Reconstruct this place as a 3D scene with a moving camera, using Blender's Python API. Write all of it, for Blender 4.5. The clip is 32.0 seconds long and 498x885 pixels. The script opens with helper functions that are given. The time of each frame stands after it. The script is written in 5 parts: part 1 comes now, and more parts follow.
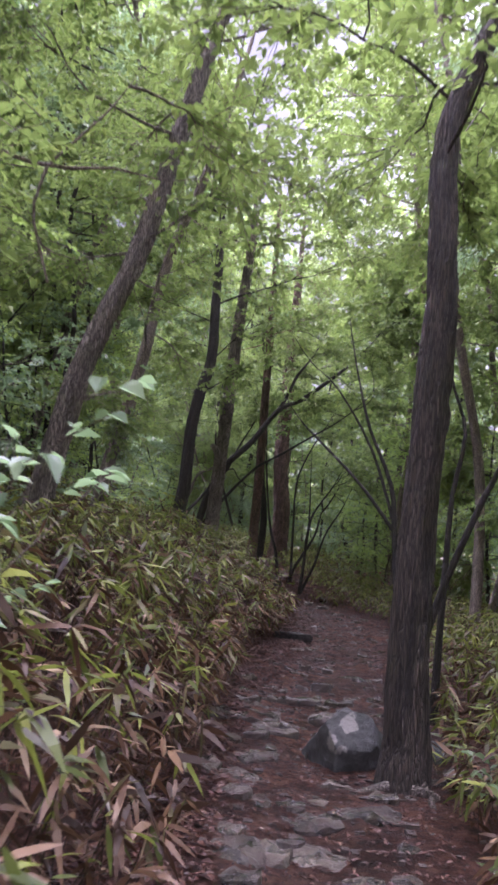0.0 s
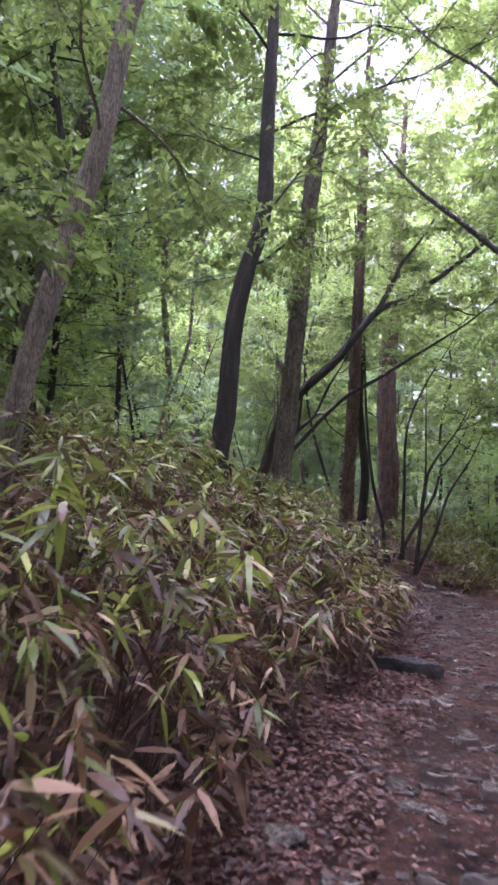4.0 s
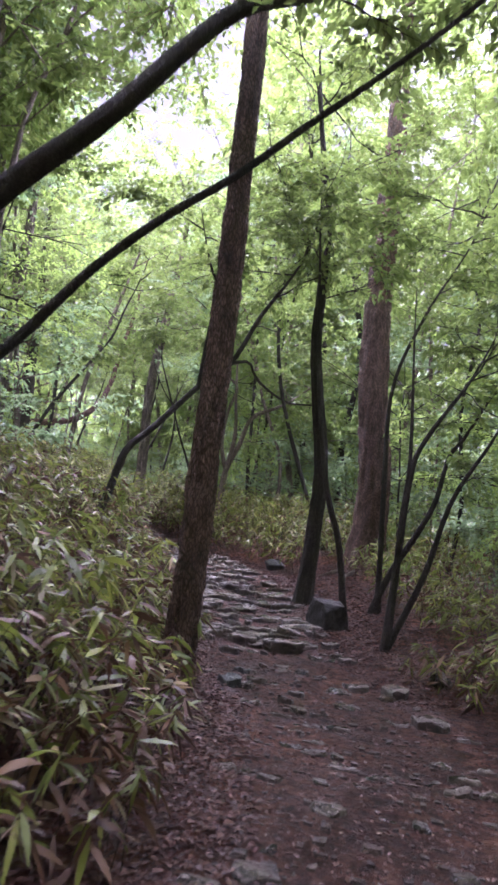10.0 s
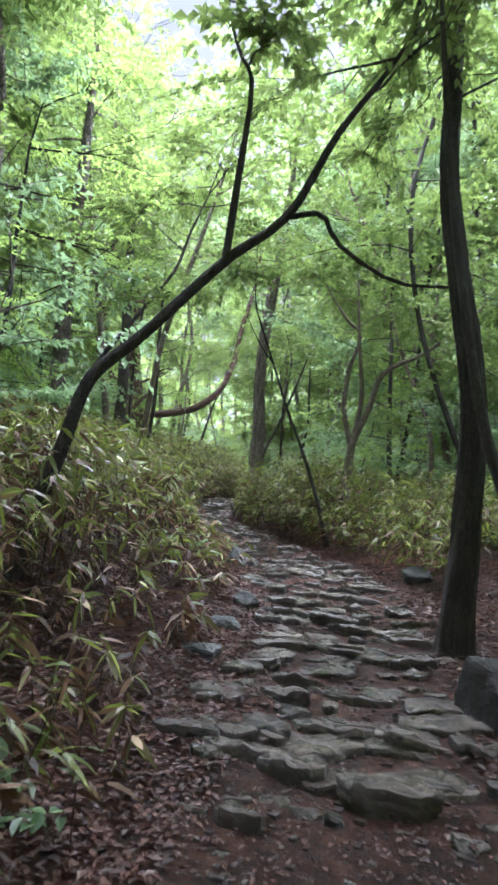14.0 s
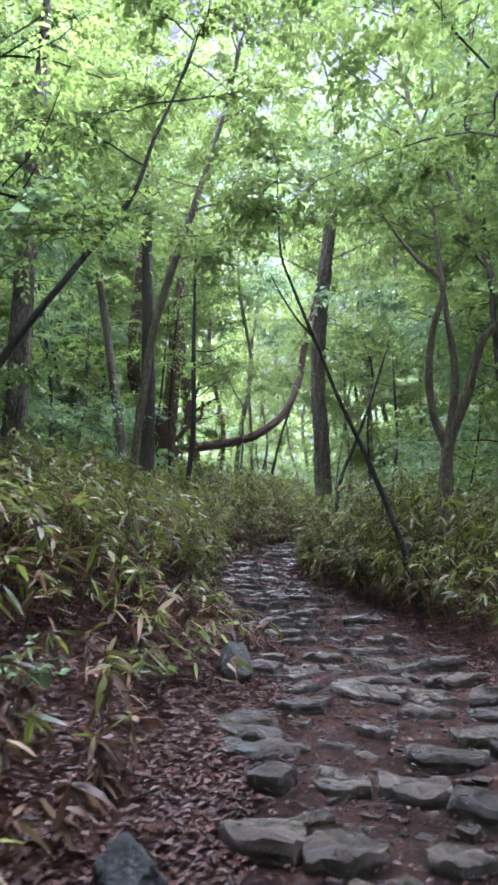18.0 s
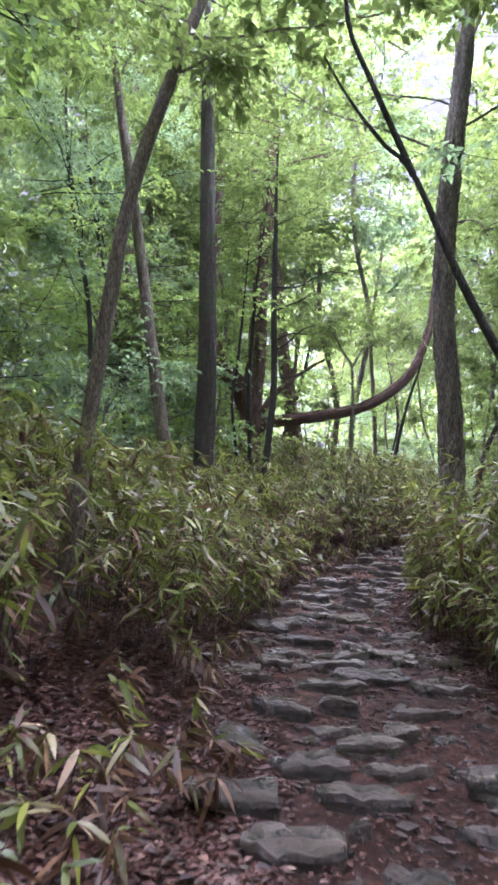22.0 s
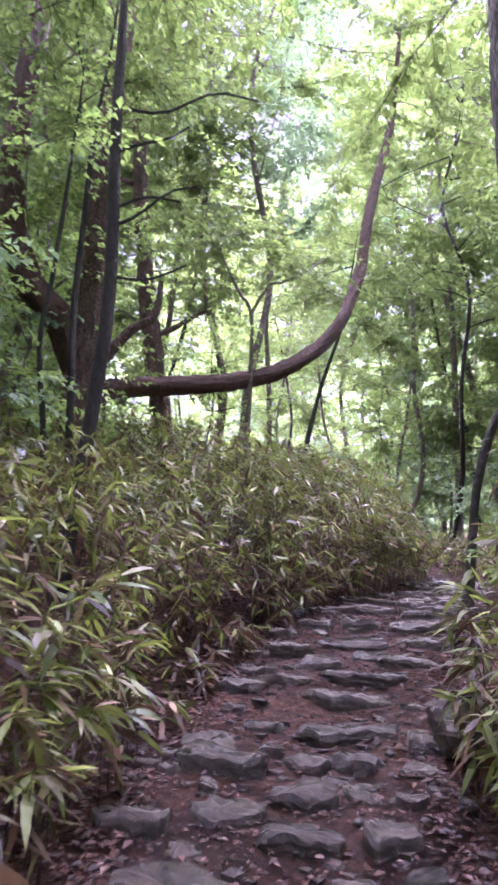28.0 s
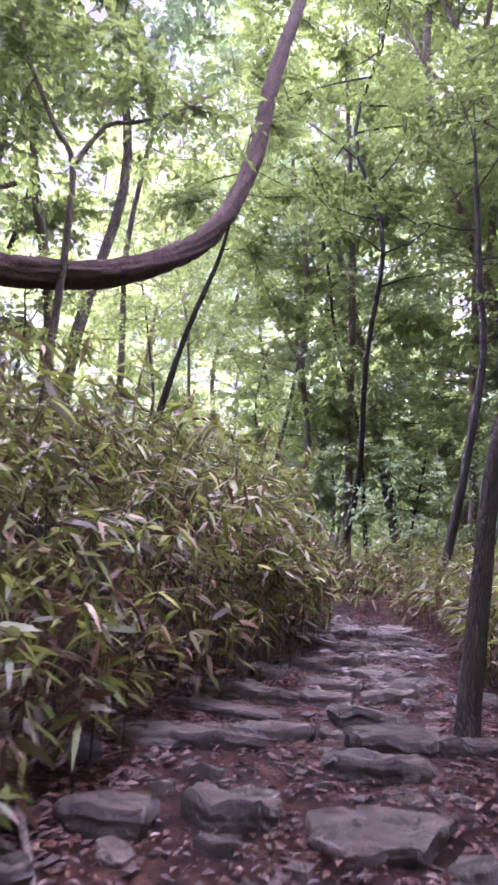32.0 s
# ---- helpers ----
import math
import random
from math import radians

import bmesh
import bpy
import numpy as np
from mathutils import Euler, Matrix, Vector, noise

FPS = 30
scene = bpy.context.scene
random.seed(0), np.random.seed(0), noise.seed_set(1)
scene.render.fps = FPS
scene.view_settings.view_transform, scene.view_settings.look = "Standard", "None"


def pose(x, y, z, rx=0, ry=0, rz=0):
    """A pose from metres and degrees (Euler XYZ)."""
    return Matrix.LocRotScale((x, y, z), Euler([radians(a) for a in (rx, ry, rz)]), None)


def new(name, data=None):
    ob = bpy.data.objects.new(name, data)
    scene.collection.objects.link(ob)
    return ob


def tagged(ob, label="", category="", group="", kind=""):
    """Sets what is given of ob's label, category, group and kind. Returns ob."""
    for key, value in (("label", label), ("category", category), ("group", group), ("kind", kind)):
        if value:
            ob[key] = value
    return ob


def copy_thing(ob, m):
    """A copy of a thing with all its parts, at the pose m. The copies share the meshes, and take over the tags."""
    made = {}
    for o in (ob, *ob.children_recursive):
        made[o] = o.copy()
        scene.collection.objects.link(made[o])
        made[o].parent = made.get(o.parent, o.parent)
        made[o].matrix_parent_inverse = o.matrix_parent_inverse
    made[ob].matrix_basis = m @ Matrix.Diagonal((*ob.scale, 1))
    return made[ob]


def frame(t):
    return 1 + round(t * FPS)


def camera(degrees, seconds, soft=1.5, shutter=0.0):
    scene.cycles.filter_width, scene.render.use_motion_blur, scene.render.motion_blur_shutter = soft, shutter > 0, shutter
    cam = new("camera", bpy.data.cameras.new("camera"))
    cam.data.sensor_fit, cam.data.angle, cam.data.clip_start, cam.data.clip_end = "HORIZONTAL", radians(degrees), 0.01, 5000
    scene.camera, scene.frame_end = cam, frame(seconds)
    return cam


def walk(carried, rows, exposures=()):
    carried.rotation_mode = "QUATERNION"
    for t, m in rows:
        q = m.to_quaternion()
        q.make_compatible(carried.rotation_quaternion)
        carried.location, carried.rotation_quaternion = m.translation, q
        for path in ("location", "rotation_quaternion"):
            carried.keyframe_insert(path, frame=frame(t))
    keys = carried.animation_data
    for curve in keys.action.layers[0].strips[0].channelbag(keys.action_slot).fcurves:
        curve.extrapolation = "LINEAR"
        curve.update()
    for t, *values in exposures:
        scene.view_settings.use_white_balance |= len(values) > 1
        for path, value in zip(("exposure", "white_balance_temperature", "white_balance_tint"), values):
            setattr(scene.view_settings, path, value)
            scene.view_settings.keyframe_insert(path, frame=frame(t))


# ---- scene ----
cam = camera(40.2, 32.0, 2.8, 0.4)
METRES, EYE, TILT, LEAN, TURN = 40.0, 1.5, 10.0, -5.0, 0.0
ROWS = [
    (0.0, 0.0, 0.0, 0.0, -0.0, 0.0, 0.0),
    (0.5, 0.0045, 0.0155, -0.0029, 1.11, -1.99, -0.08),
    (1.0, 0.0118, 0.0299, -0.0053, 2.9, -3.27, 0.33),
    (1.5, 0.0159, 0.0444, -0.0096, 5.44, -4.14, 1.15),
    (2.0, 0.0178, 0.0618, -0.0135, 7.28, -4.56, 2.11),
    (2.5, 0.0173, 0.078, -0.0158, 8.69, -4.27, 2.89),
    (4.5, 0.008, 0.1492, -0.0275, 9.04, -1.24, 2.31),
    (5.0, 0.0078, 0.1644, -0.0293, 7.65, -0.97, 1.73),
    (5.5, 0.0103, 0.1799, -0.0311, 6.42, -0.87, 1.45),
    (6.0, 0.0116, 0.1952, -0.0329, 5.61, -1.02, 1.33),
    (6.5, 0.014, 0.2109, -0.0348, 5.07, -1.45, 1.25),
    (7.0, 0.0184, 0.2267, -0.035, 5.33, -1.42, 1.16),
    (7.5, 0.0221, 0.2438, -0.0389, 5.81, -1.12, 1.25),
    (8.0, 0.0286, 0.2619, -0.0418, 8.84, -0.63, 1.36),
    (8.5, 0.0333, 0.2802, -0.045, 10.64, -0.64, 1.52),
    (9.0, 0.0401, 0.2973, -0.0481, 10.75, -0.94, 1.04),
    (9.5, 0.0448, 0.3136, -0.0516, 11.81, -0.7, 0.95),
    (10.0, 0.0485, 0.3313, -0.0552, 12.96, -0.22, 1.17),
    (10.5, 0.0504, 0.3464, -0.0576, 14.15, 0.04, 1.78),
    (11.0, 0.0504, 0.3617, -0.0594, 15.44, 0.29, 2.44),
    (11.5, 0.0504, 0.3775, -0.0619, 17.38, 0.63, 3.06),
    (12.0, 0.048, 0.3938, -0.0642, 19.99, 1.3, 3.63),
    (12.5, 0.0461, 0.4102, -0.067, 22.22, 0.84, 4.23),
    (13.0, 0.0436, 0.4258, -0.0701, 23.03, 0.57, 4.61),
    (13.5, 0.0413, 0.4419, -0.0732, 24.15, 0.57, 4.85),
    (14.0, 0.0368, 0.4575, -0.0752, 26.84, 0.79, 5.04),
    (14.5, 0.0318, 0.4737, -0.0788, 29.08, 0.99, 5.22),
    (16.5, 0.0087, 0.5312, -0.0835, 31.1, 4.37, 8.47),
    (17.0, 0.006, 0.5466, -0.0852, 32.28, 5.72, 9.24),
    (17.5, 0.0016, 0.5611, -0.0848, 33.89, 5.66, 9.79),
    (18.0, 0.0003, 0.5765, -0.0849, 35.71, 5.47, 9.86),
    (18.5, -0.003, 0.5907, -0.085, 37.39, 4.86, 9.88),
    (19.0, -0.0078, 0.6054, -0.0838, 39.01, 4.73, 9.9),
    (19.5, -0.013, 0.6194, -0.0837, 40.09, 4.59, 9.94),
    (20.0, -0.0211, 0.633, -0.0821, 41.87, 4.56, 9.88),
    (20.5, -0.0271, 0.6461, -0.0832, 43.75, 4.76, 9.65),
    (21.0, -0.0356, 0.6583, -0.0837, 45.56, 5.03, 9.35),
    (21.5, -0.0439, 0.672, -0.0856, 46.97, 5.68, 9.29),
    (22.0, -0.0528, 0.6841, -0.0854, 47.74, 6.18, 9.29),
    (22.5, -0.0634, 0.6949, -0.0858, 47.03, 6.53, 9.31),
    (23.0, -0.0725, 0.7065, -0.086, 45.21, 6.21, 9.13),
    (23.5, -0.0836, 0.7158, -0.0858, 44.33, 5.94, 8.71),
    (24.0, -0.0914, 0.7275, -0.0852, 44.21, 5.32, 8.18),
    (24.5, -0.0992, 0.7367, -0.0828, 44.16, 5.4, 7.53),
    (26.5, -0.1337, 0.7778, -0.0822, 44.73, 5.73, 8.48),
    (27.0, -0.1444, 0.7871, -0.0819, 42.82, 5.64, 8.81),
    (27.5, -0.1524, 0.7972, -0.0808, 40.92, 6.17, 8.76),
    (28.0, -0.1607, 0.8063, -0.0817, 37.34, 5.57, 8.96),
    (28.5, -0.1697, 0.8172, -0.0827, 34.99, 4.74, 9.04),
    (29.0, -0.1783, 0.8273, -0.082, 33.37, 3.99, 8.97),
    (29.5, -0.1853, 0.8401, -0.0826, 32.17, 3.31, 8.82),
    (30.0, -0.1899, 0.8522, -0.0809, 30.16, 2.81, 8.15),
    (30.5, -0.1979, 0.864, -0.0827, 29.32, 2.47, 7.37),
    (31.0, -0.205, 0.8782, -0.0835, 28.38, 2.48, 6.57),
    (31.5, -0.2118, 0.8905, -0.0841, 26.91, 3.42, 6.08),
    (32.0, -0.2165, 0.9046, -0.0855, 25.86, 4.16, 5.91),
]
walk(cam, [(t, pose(0, 0, EYE, TILT, LEAN, TURN) @ pose(METRES * x, METRES * y, METRES * z, 90 + pitch, roll, yaw)) for t, x, y, z, yaw, pitch, roll in ROWS],
     [(0, 3.55, 5550, 42), (2, 3.9, 5500, 42), (5, 4.3, 5350, 48), (7, 4.3, 5350, 50), (9, 4.15, 5450, 50), (12, 4.2, 5500, 20), (14, 4.25, 5350, 17), (17, 4.1, 5150, 24), (20, 4.1, 5150, 28), (22, 4.3, 5350, 34), (24, 4.3, 5350, 26), (27, 4.5, 5300, 46), (29, 4.5, 5350, 56), (32, 4.45, 5400, 62)])

# ---- world and light ----
world = bpy.data.worlds.new("overcast_sky")
scene.world = world
world.use_nodes = True
wn, wl = world.node_tree.nodes, world.node_tree.links
sky = wn.new("ShaderNodeTexSky")
sky.sky_type, sky.sun_disc, sky.sun_elevation, sky.sun_rotation = "NISHITA", False, radians(50), radians(40)
sky.air_density, sky.dust_density = 1.0, 3.0
grey = wn.new("ShaderNodeHueSaturation")
grey.inputs["Saturation"].default_value = 0.06
wl.new(sky.outputs["Color"], grey.inputs["Color"])
wl.new(grey.outputs["Color"], wn["Background"].inputs["Color"])
wn["Background"].inputs["Strength"].default_value = 0.013
sun = new("sun", bpy.data.lights.new("sun", "SUN"))
sun.data.energy, sun.data.angle, sun.data.color = 4.8, radians(115), (1.0, 0.98, 0.95)
sun.matrix_world = pose(0, 0, 30, 28, 0, -140)


# ---- small numeric tools ----
def lattice(ix, iy, seed):
    v = np.sin(ix * 127.1 + iy * 311.7 + seed * 74.7) * 43758.5453
    return v - np.floor(v)


def vnoise(x, y, size, seed=0):
    """Smooth value noise in -1..1 with features of that size in metres."""
    x, y = np.asarray(x, float) / size, np.asarray(y, float) / size
    ix, iy = np.floor(x), np.floor(y)
    fx, fy = x - ix, y - iy
    fx, fy = fx * fx * (3 - 2 * fx), fy * fy * (3 - 2 * fy)
    a, b = lattice(ix, iy, seed), lattice(ix + 1, iy, seed)
    c, d = lattice(ix, iy + 1, seed), lattice(ix + 1, iy + 1, seed)
    return 2 * ((a * (1 - fx) + b * fx) * (1 - fy) + (c * (1 - fx) + d * fx) * fy) - 1


def unit(v):
    return v / np.maximum(np.linalg.norm(v, axis=-1, keepdims=True), 1e-9)


def spline(pts, n):
    """n points of a Catmull-Rom curve through pts, of any dimension."""
    p = np.asarray(pts, float)
    p = np.vstack([2 * p[0] - p[1], p, 2 * p[-1] - p[-2]])
    u = np.linspace(0, len(p) - 3 - 1e-6, n)
    i = u.astype(int)
    w = (u - i)[:, None]
    a, b, c, d = p[i], p[i + 1], p[i + 2], p[i + 3]
    return 0.5 * (2 * b + (c - a) * w + (2 * a - 5 * b + 4 * c - d) * w ** 2 + (3 * b - a - 3 * c + d) * w ** 3)


# ---- plan: the trail's centre line (x, y, ground height, half width) ----
TRAIL = [(-1.5, -30, -0.6, 0.8), (-0.2, -12, -0.2, 0.8), (0.2, -5, -0.05, 0.8), (0.4, 0, 0, 0.75), (0.62, 5.5, -0.02, 0.75),
         (1.0, 9.1, 0.17, 0.92), (1.65, 12, 0.29, 1.0), (2.05, 15.5, 0.34, 1.1), (1.7, 18.5, 0.37, 1.25), (0.5, 21.6, 0.5, 0.98),
         (-0.75, 25, 0.98, 0.95), (-2.45, 28.4, 1.28, 1.0), (-4.2, 30.5, 1.5, 1.0), (-6.1, 32.2, 1.82, 0.9), (-7.8, 34.0, 2.03, 0.86),
         (-9.3, 36.6, 2.4, 0.9), (-10.0, 39.0, 2.78, 0.9), (-10.35, 41.3, 2.93, 0.65), (-11.0, 43.6, 3.05, 0.6), (-12.6, 45.5, 3.15, 0.6), (-16.5, 47.5, 3.4, 0.6),
         (-24, 51, 5.0, 0.7), (-60, 62, 9.0, 0.7)]
LINE = spline(TRAIL, 900)
LDIR = unit(np.gradient(LINE[:, :2], axis=0))


def trail(x, y):
    """For places x, y: metres left of the trail's centre line (right: minus), the trail's height and half width there."""
    x, y = np.atleast_1d(np.asarray(x, float)), np.atleast_1d(np.asarray(y, float))
    d, z, hw = np.empty(x.shape), np.empty(x.shape), np.empty(x.shape)
    for i in range(0, len(x), 20000):
        s = slice(i, i + 20000)
        dx, dy = x[s, None] - LINE[None, ::3, 0], y[s, None] - LINE[None, ::3, 1]
        k = (dx * dx + dy * dy).argmin(1) * 3
        dx, dy = x[s] - LINE[k, 0], y[s] - LINE[k, 1]
        along = dx * LDIR[k, 0] + dy * LDIR[k, 1]
        side = LDIR[k, 0] * dy - LDIR[k, 1] * dx
        d[s] = np.sign(side) * np.hypot(dx, dy)
        k2 = np.clip(k + np.sign(along).astype(int) * 3, 0, len(LINE) - 1)
        step = np.maximum(np.hypot(LINE[k2, 0] - LINE[k, 0], LINE[k2, 1] - LINE[k, 1]), 1e-6)
        w = np.clip(np.abs(along) / step, 0, 1)
        z[s] = LINE[k, 2] * (1 - w) + LINE[k2, 2] * w
        hw[s] = LINE[k, 3]
    return d, z, hw


def ground(x, y, fine=True):
    """The height of the forest floor."""
    x, y = np.atleast_1d(np.asarray(x, float)), np.atleast_1d(np.asarray(y, float))
    d, z, hw = trail(x, y)
    e = np.maximum(np.abs(d) - hw, 0)
    left = 0.36 * np.minimum(e, 2.6) + 0.17 * np.clip(e - 2.6, 0, 25) + 0.1 * np.clip(e - 27, 0, 120)
    right = (0.10 + 0.26 * np.clip((y - 25.5) / 2, 0, 1) * np.clip((36.5 - y) / 2, 0, 1)) * np.minimum(e, 1.4) - 0.05 * np.clip(e - 2.0, 0, 25) + 0.05 * np.clip(e - 30, 0, 120)
    z = z + np.where(d > 0, left, right) * (1 - np.exp(-e * 1.6)) - 0.05 * np.clip(1 - np.abs(d) / hw, 0, 1)
    z = z + 0.10 * vnoise(x, y, 2.7, 1) * np.clip(e / 1.5, 0, 1) + 0.03 * vnoise(x, y, 0.8, 2)
    if fine:
        z = z + 0.022 * vnoise(x, y, 0.3, 3) + 0.012 * vnoise(x, y, 0.16, 4)
    return z


# ---- mesh tools ----
def mesh_np(name, v, f, mats, mi=None, smooth=False):
    v, f = np.asarray(v, np.float32), np.asarray(f, np.int32)
    me = bpy.data.meshes.new(name)
    me.vertices.add(len(v))
    me.vertices.foreach_set("co", v.ravel())
    me.loops.add(f.size)
    me.loops.foreach_set("vertex_index", f.ravel())
    me.polygons.add(len(f))
    me.polygons.foreach_set("loop_start", np.arange(len(f), dtype=np.int32) * f.shape[1])
    for m in (mats if isinstance(mats, (list, tuple)) else [mats]):
        me.materials.append(m)
    if mi is not None:
        me.polygons.foreach_set("material_index", np.asarray(mi, np.int32))
    me.polygons.foreach_set("use_smooth", np.full(len(f), smooth))
    me.update(calc_edges=True)
    return me


def part_of(name, me, parent=None, label=""):
    ob = new(name, me)
    if parent is not None:
        ob.parent = parent
    return tagged(ob, label)


def tube(pts, radii, sides=8, lumps=0.0, seed=0, furrow=0.0):
    """A tapered, slightly lumpy stem along pts; returns vertices and quads."""
    pts, radii = np.asarray(pts, float), np.asarray(radii, float)
    t = unit(np.gradient(pts, axis=0))
    ref = np.where(np.abs(t[:, 2:3]) > 0.9, np.array([[1.0, 0, 0]]), np.array([[0, 0, 1.0]]))
    if np.abs(t[:, 2]).min() < 0.9 < np.abs(t[:, 2]).max():
        ref = np.repeat([[0.83, 0.55, 0.1]], len(t), 0)
    a = unit(np.cross(t, ref))
    b = np.cross(t, a)
    th = np.linspace(0, 2 * np.pi, sides, endpoint=False)
    r = radii[:, None] * np.ones((1, sides))
    if lumps:
        hh = np.cumsum(np.r_[0, np.linalg.norm(np.diff(pts, axis=0), axis=1)])
        r = r * (1 + lumps * vnoise(np.cos(th)[None] * 3 + seed * 9 + 0 * r, hh[:, None] * 1.6 + np.sin(th)[None] * 3, 1.0, 5)
                 + 0.5 * lumps * vnoise(th[None] * 3 + seed * 5 + 0 * r, hh[:, None] * 5 + 0 * r, 1.0, 6))
    if furrow:
        hh = np.cumsum(np.r_[0, np.linalg.norm(np.diff(pts, axis=0), axis=1)])
        arc = th[None] * radii.max() / max(0.05, 0.2 * radii.max()) + 0.5 * vnoise(hh[:, None] + 0 * r, 0 * r + seed, 0.5, 9)
        crack = np.exp(-(vnoise(arc, hh[:, None] / 0.30 + 0 * r, 1.0, seed + 40) / 0.22) ** 2)
        r = r + furrow * (0.45 * vnoise(arc * 2, hh[:, None] / 0.07 + 0 * r, 1.0, seed + 41) - crack)
    v = pts[:, None] + r[..., None] * (np.cos(th)[None, :, None] * a[:, None] + np.sin(th)[None, :, None] * b[:, None])
    i, j = np.meshgrid(np.arange(len(pts) - 1), np.arange(sides), indexing="ij")
    k = (j + 1) % sides
    f = np.stack([i * sides + j, i * sides + k, (i + 1) * sides + k, (i + 1) * sides + j], -1).reshape(-1, 4)
    return v.reshape(-1, 3), f


def joined(pieces):
    vs, fs, n = [], [], 0
    for v, f in pieces:
        vs.append(v)
        fs.append(np.asarray(f) + n)
        n += len(v)
    return np.vstack(vs), np.vstack(fs)


# ---- materials ----
def material(name):
    m = bpy.data.materials.new(name)
    m.use_nodes = True
    n, l = m.node_tree.nodes, m.node_tree.links
    return m, n, l, n["Principled BSDF"]


def ramp(n, stops):
    r = n.new("ShaderNodeValToRGB")
    while len(r.color_ramp.elements) < len(stops):
        r.color_ramp.elements.new(0.5)
    for e, (p, c) in zip(r.color_ramp.elements, stops):
        e.position, e.color = p, (*c, 1)
    return r


def noise_tex(n, l, scale, detail=6.0, rough=0.6, stretch=None, coord="Object"):
    tc = n.new("ShaderNodeTexCoord")
    out = tc.outputs[coord]
    if stretch:
        mp = n.new("ShaderNodeMapping")
        mp.inputs["Scale"].default_value = stretch
        l.new(out, mp.inputs["Vector"])
        out = mp.outputs["Vector"]
    t = n.new("ShaderNodeTexNoise")
    t.inputs["Scale"].default_value, t.inputs["Detail"].default_value, t.inputs["Roughness"].default_value = scale, detail, rough
    l.new(out, t.inputs["Vector"])
    return t, out


def mixed(n, l, a, b, fac, mode="MIX"):
    m = n.new("ShaderNodeMix")
    m.data_type, m.blend_type = "RGBA", mode
    for k, s in ((0, fac), (6, a), (7, b)):
        if hasattr(s, "links"):
            l.new(s, m.inputs[k])
        else:
            m.inputs[k].default_value = s if k == 0 else (*s, 1)
    return m.outputs[2]


def bumped(n, l, bsdf, height, strength, dist=0.02):
    b = n.new("ShaderNodeBump")
    b.inputs["Strength"].default_value, b.inputs["Distance"].default_value = strength, dist
    l.new(height, b.inputs["Height"])
    l.new(b.outputs["Normal"], bsdf.inputs["Normal"])


def leaf_material(name, stops, glow, through_amount=0.5, rough=0.45, spec=0.5, tree_vary=0.25):
    """A thin leaf: some light passes through it. stops: the colours that single leaves take."""
    m, n, l, p = material(name)
    geo, info = n.new("ShaderNodeNewGeometry"), n.new("ShaderNodeObjectInfo")
    r = ramp(n, stops)
    l.new(geo.outputs["Random Per Island"], r.inputs["Fac"])
    hs = n.new("ShaderNodeHueSaturation")
    mr = n.new("ShaderNodeMapRange")
    mr.inputs["To Min"].default_value, mr.inputs["To Max"].default_value = 1 - tree_vary, 1 + tree_vary
    l.new(info.outputs["Random"], mr.inputs["Value"])
    l.new(mr.outputs["Result"], hs.inputs["Value"])
    l.new(r.outputs["Color"], hs.inputs["Color"])
    l.new(hs.outputs["Color"], p.inputs["Base Color"])
    p.inputs["Roughness"].default_value = rough
    p.inputs["Specular IOR Level"].default_value = spec
    tr = n.new("ShaderNodeBsdfTranslucent")
    l.new(mixed(n, l, hs.outputs["Color"], glow, 0.8, "MIX"), tr.inputs["Color"])
    mx = n.new("ShaderNodeMixShader")
    mx.inputs[0].default_value = through_amount
    l.new(p.outputs[0], mx.inputs[1])
    l.new(tr.outputs[0], mx.inputs[2])
    l.new(mx.outputs[0], n["Material Output"].inputs["Surface"])
    return m


def bark_material(name, dark, light, moss, scale=1.0, ridges=0.9, moss_amount=0.3, along=0.2):
    m, n, l, p = material(name)
    t, vec = noise_tex(n, l, 1.0, 6, 0.58, (20 * scale, 20 * scale, 16 * along * scale))
    v = n.new("ShaderNodeTexVoronoi")
    v.feature = "DISTANCE_TO_EDGE"
    mp = n.new("ShaderNodeMapping")
    mp.inputs["Scale"].default_value = (17 * scale, 17 * scale, 11 * along * scale)
    tc = n.new("ShaderNodeTexCoord")
    l.new(tc.outputs["Object"], mp.inputs["Vector"])
    add = n.new("ShaderNodeVectorMath")
    l.new(mp.outputs["Vector"], add.inputs[0])
    half = n.new("ShaderNodeVectorMath")
    half.operation = "SCALE"
    half.inputs["Scale"].default_value = 0.6
    l.new(t.outputs["Color"], half.inputs[0])
    l.new(half.outputs["Vector"], add.inputs[1])
    l.new(add.outputs["Vector"], v.inputs["Vector"])
    r = ramp(n, [(0.25, dark), (0.75, light)])
    l.new(t.outputs["Fac"], r.inputs["Fac"])
    big, _ = noise_tex(n, l, 1.7, 4, 0.6)
    mr = ramp(n, [(0.62 - 0.2 * moss_amount, (0, 0, 0)), (0.8, (1, 1, 1))])
    l.new(big.outputs["Fac"], mr.inputs["Fac"])
    col = mixed(n, l, r.outputs["Color"], moss, mr.outputs["Color"])
    cr = ramp(n, [(0.0, (0.10, 0.085, 0.08)), (0.05, (0.3, 0.27, 0.26)), (0.24, (1, 1, 1))])
    l.new(v.outputs["Distance"], cr.inputs["Fac"])
    col = mixed(n, l, col, cr.outputs["Color"], 0.8, "MULTIPLY")
    l.new(col, p.inputs["Base Color"])
    p.inputs["Roughness"].default_value = 0.78
    h = n.new("ShaderNodeMath")
    h.operation = "MULTIPLY_ADD"
    l.new(cr.outputs["Color"], h.inputs[0])
    h.inputs[1].default_value = 0.7
    l.new(t.outputs["Fac"], h.inputs[2])
    bumped(n, l, p, h.outputs[0], ridges, 0.05)
    return m


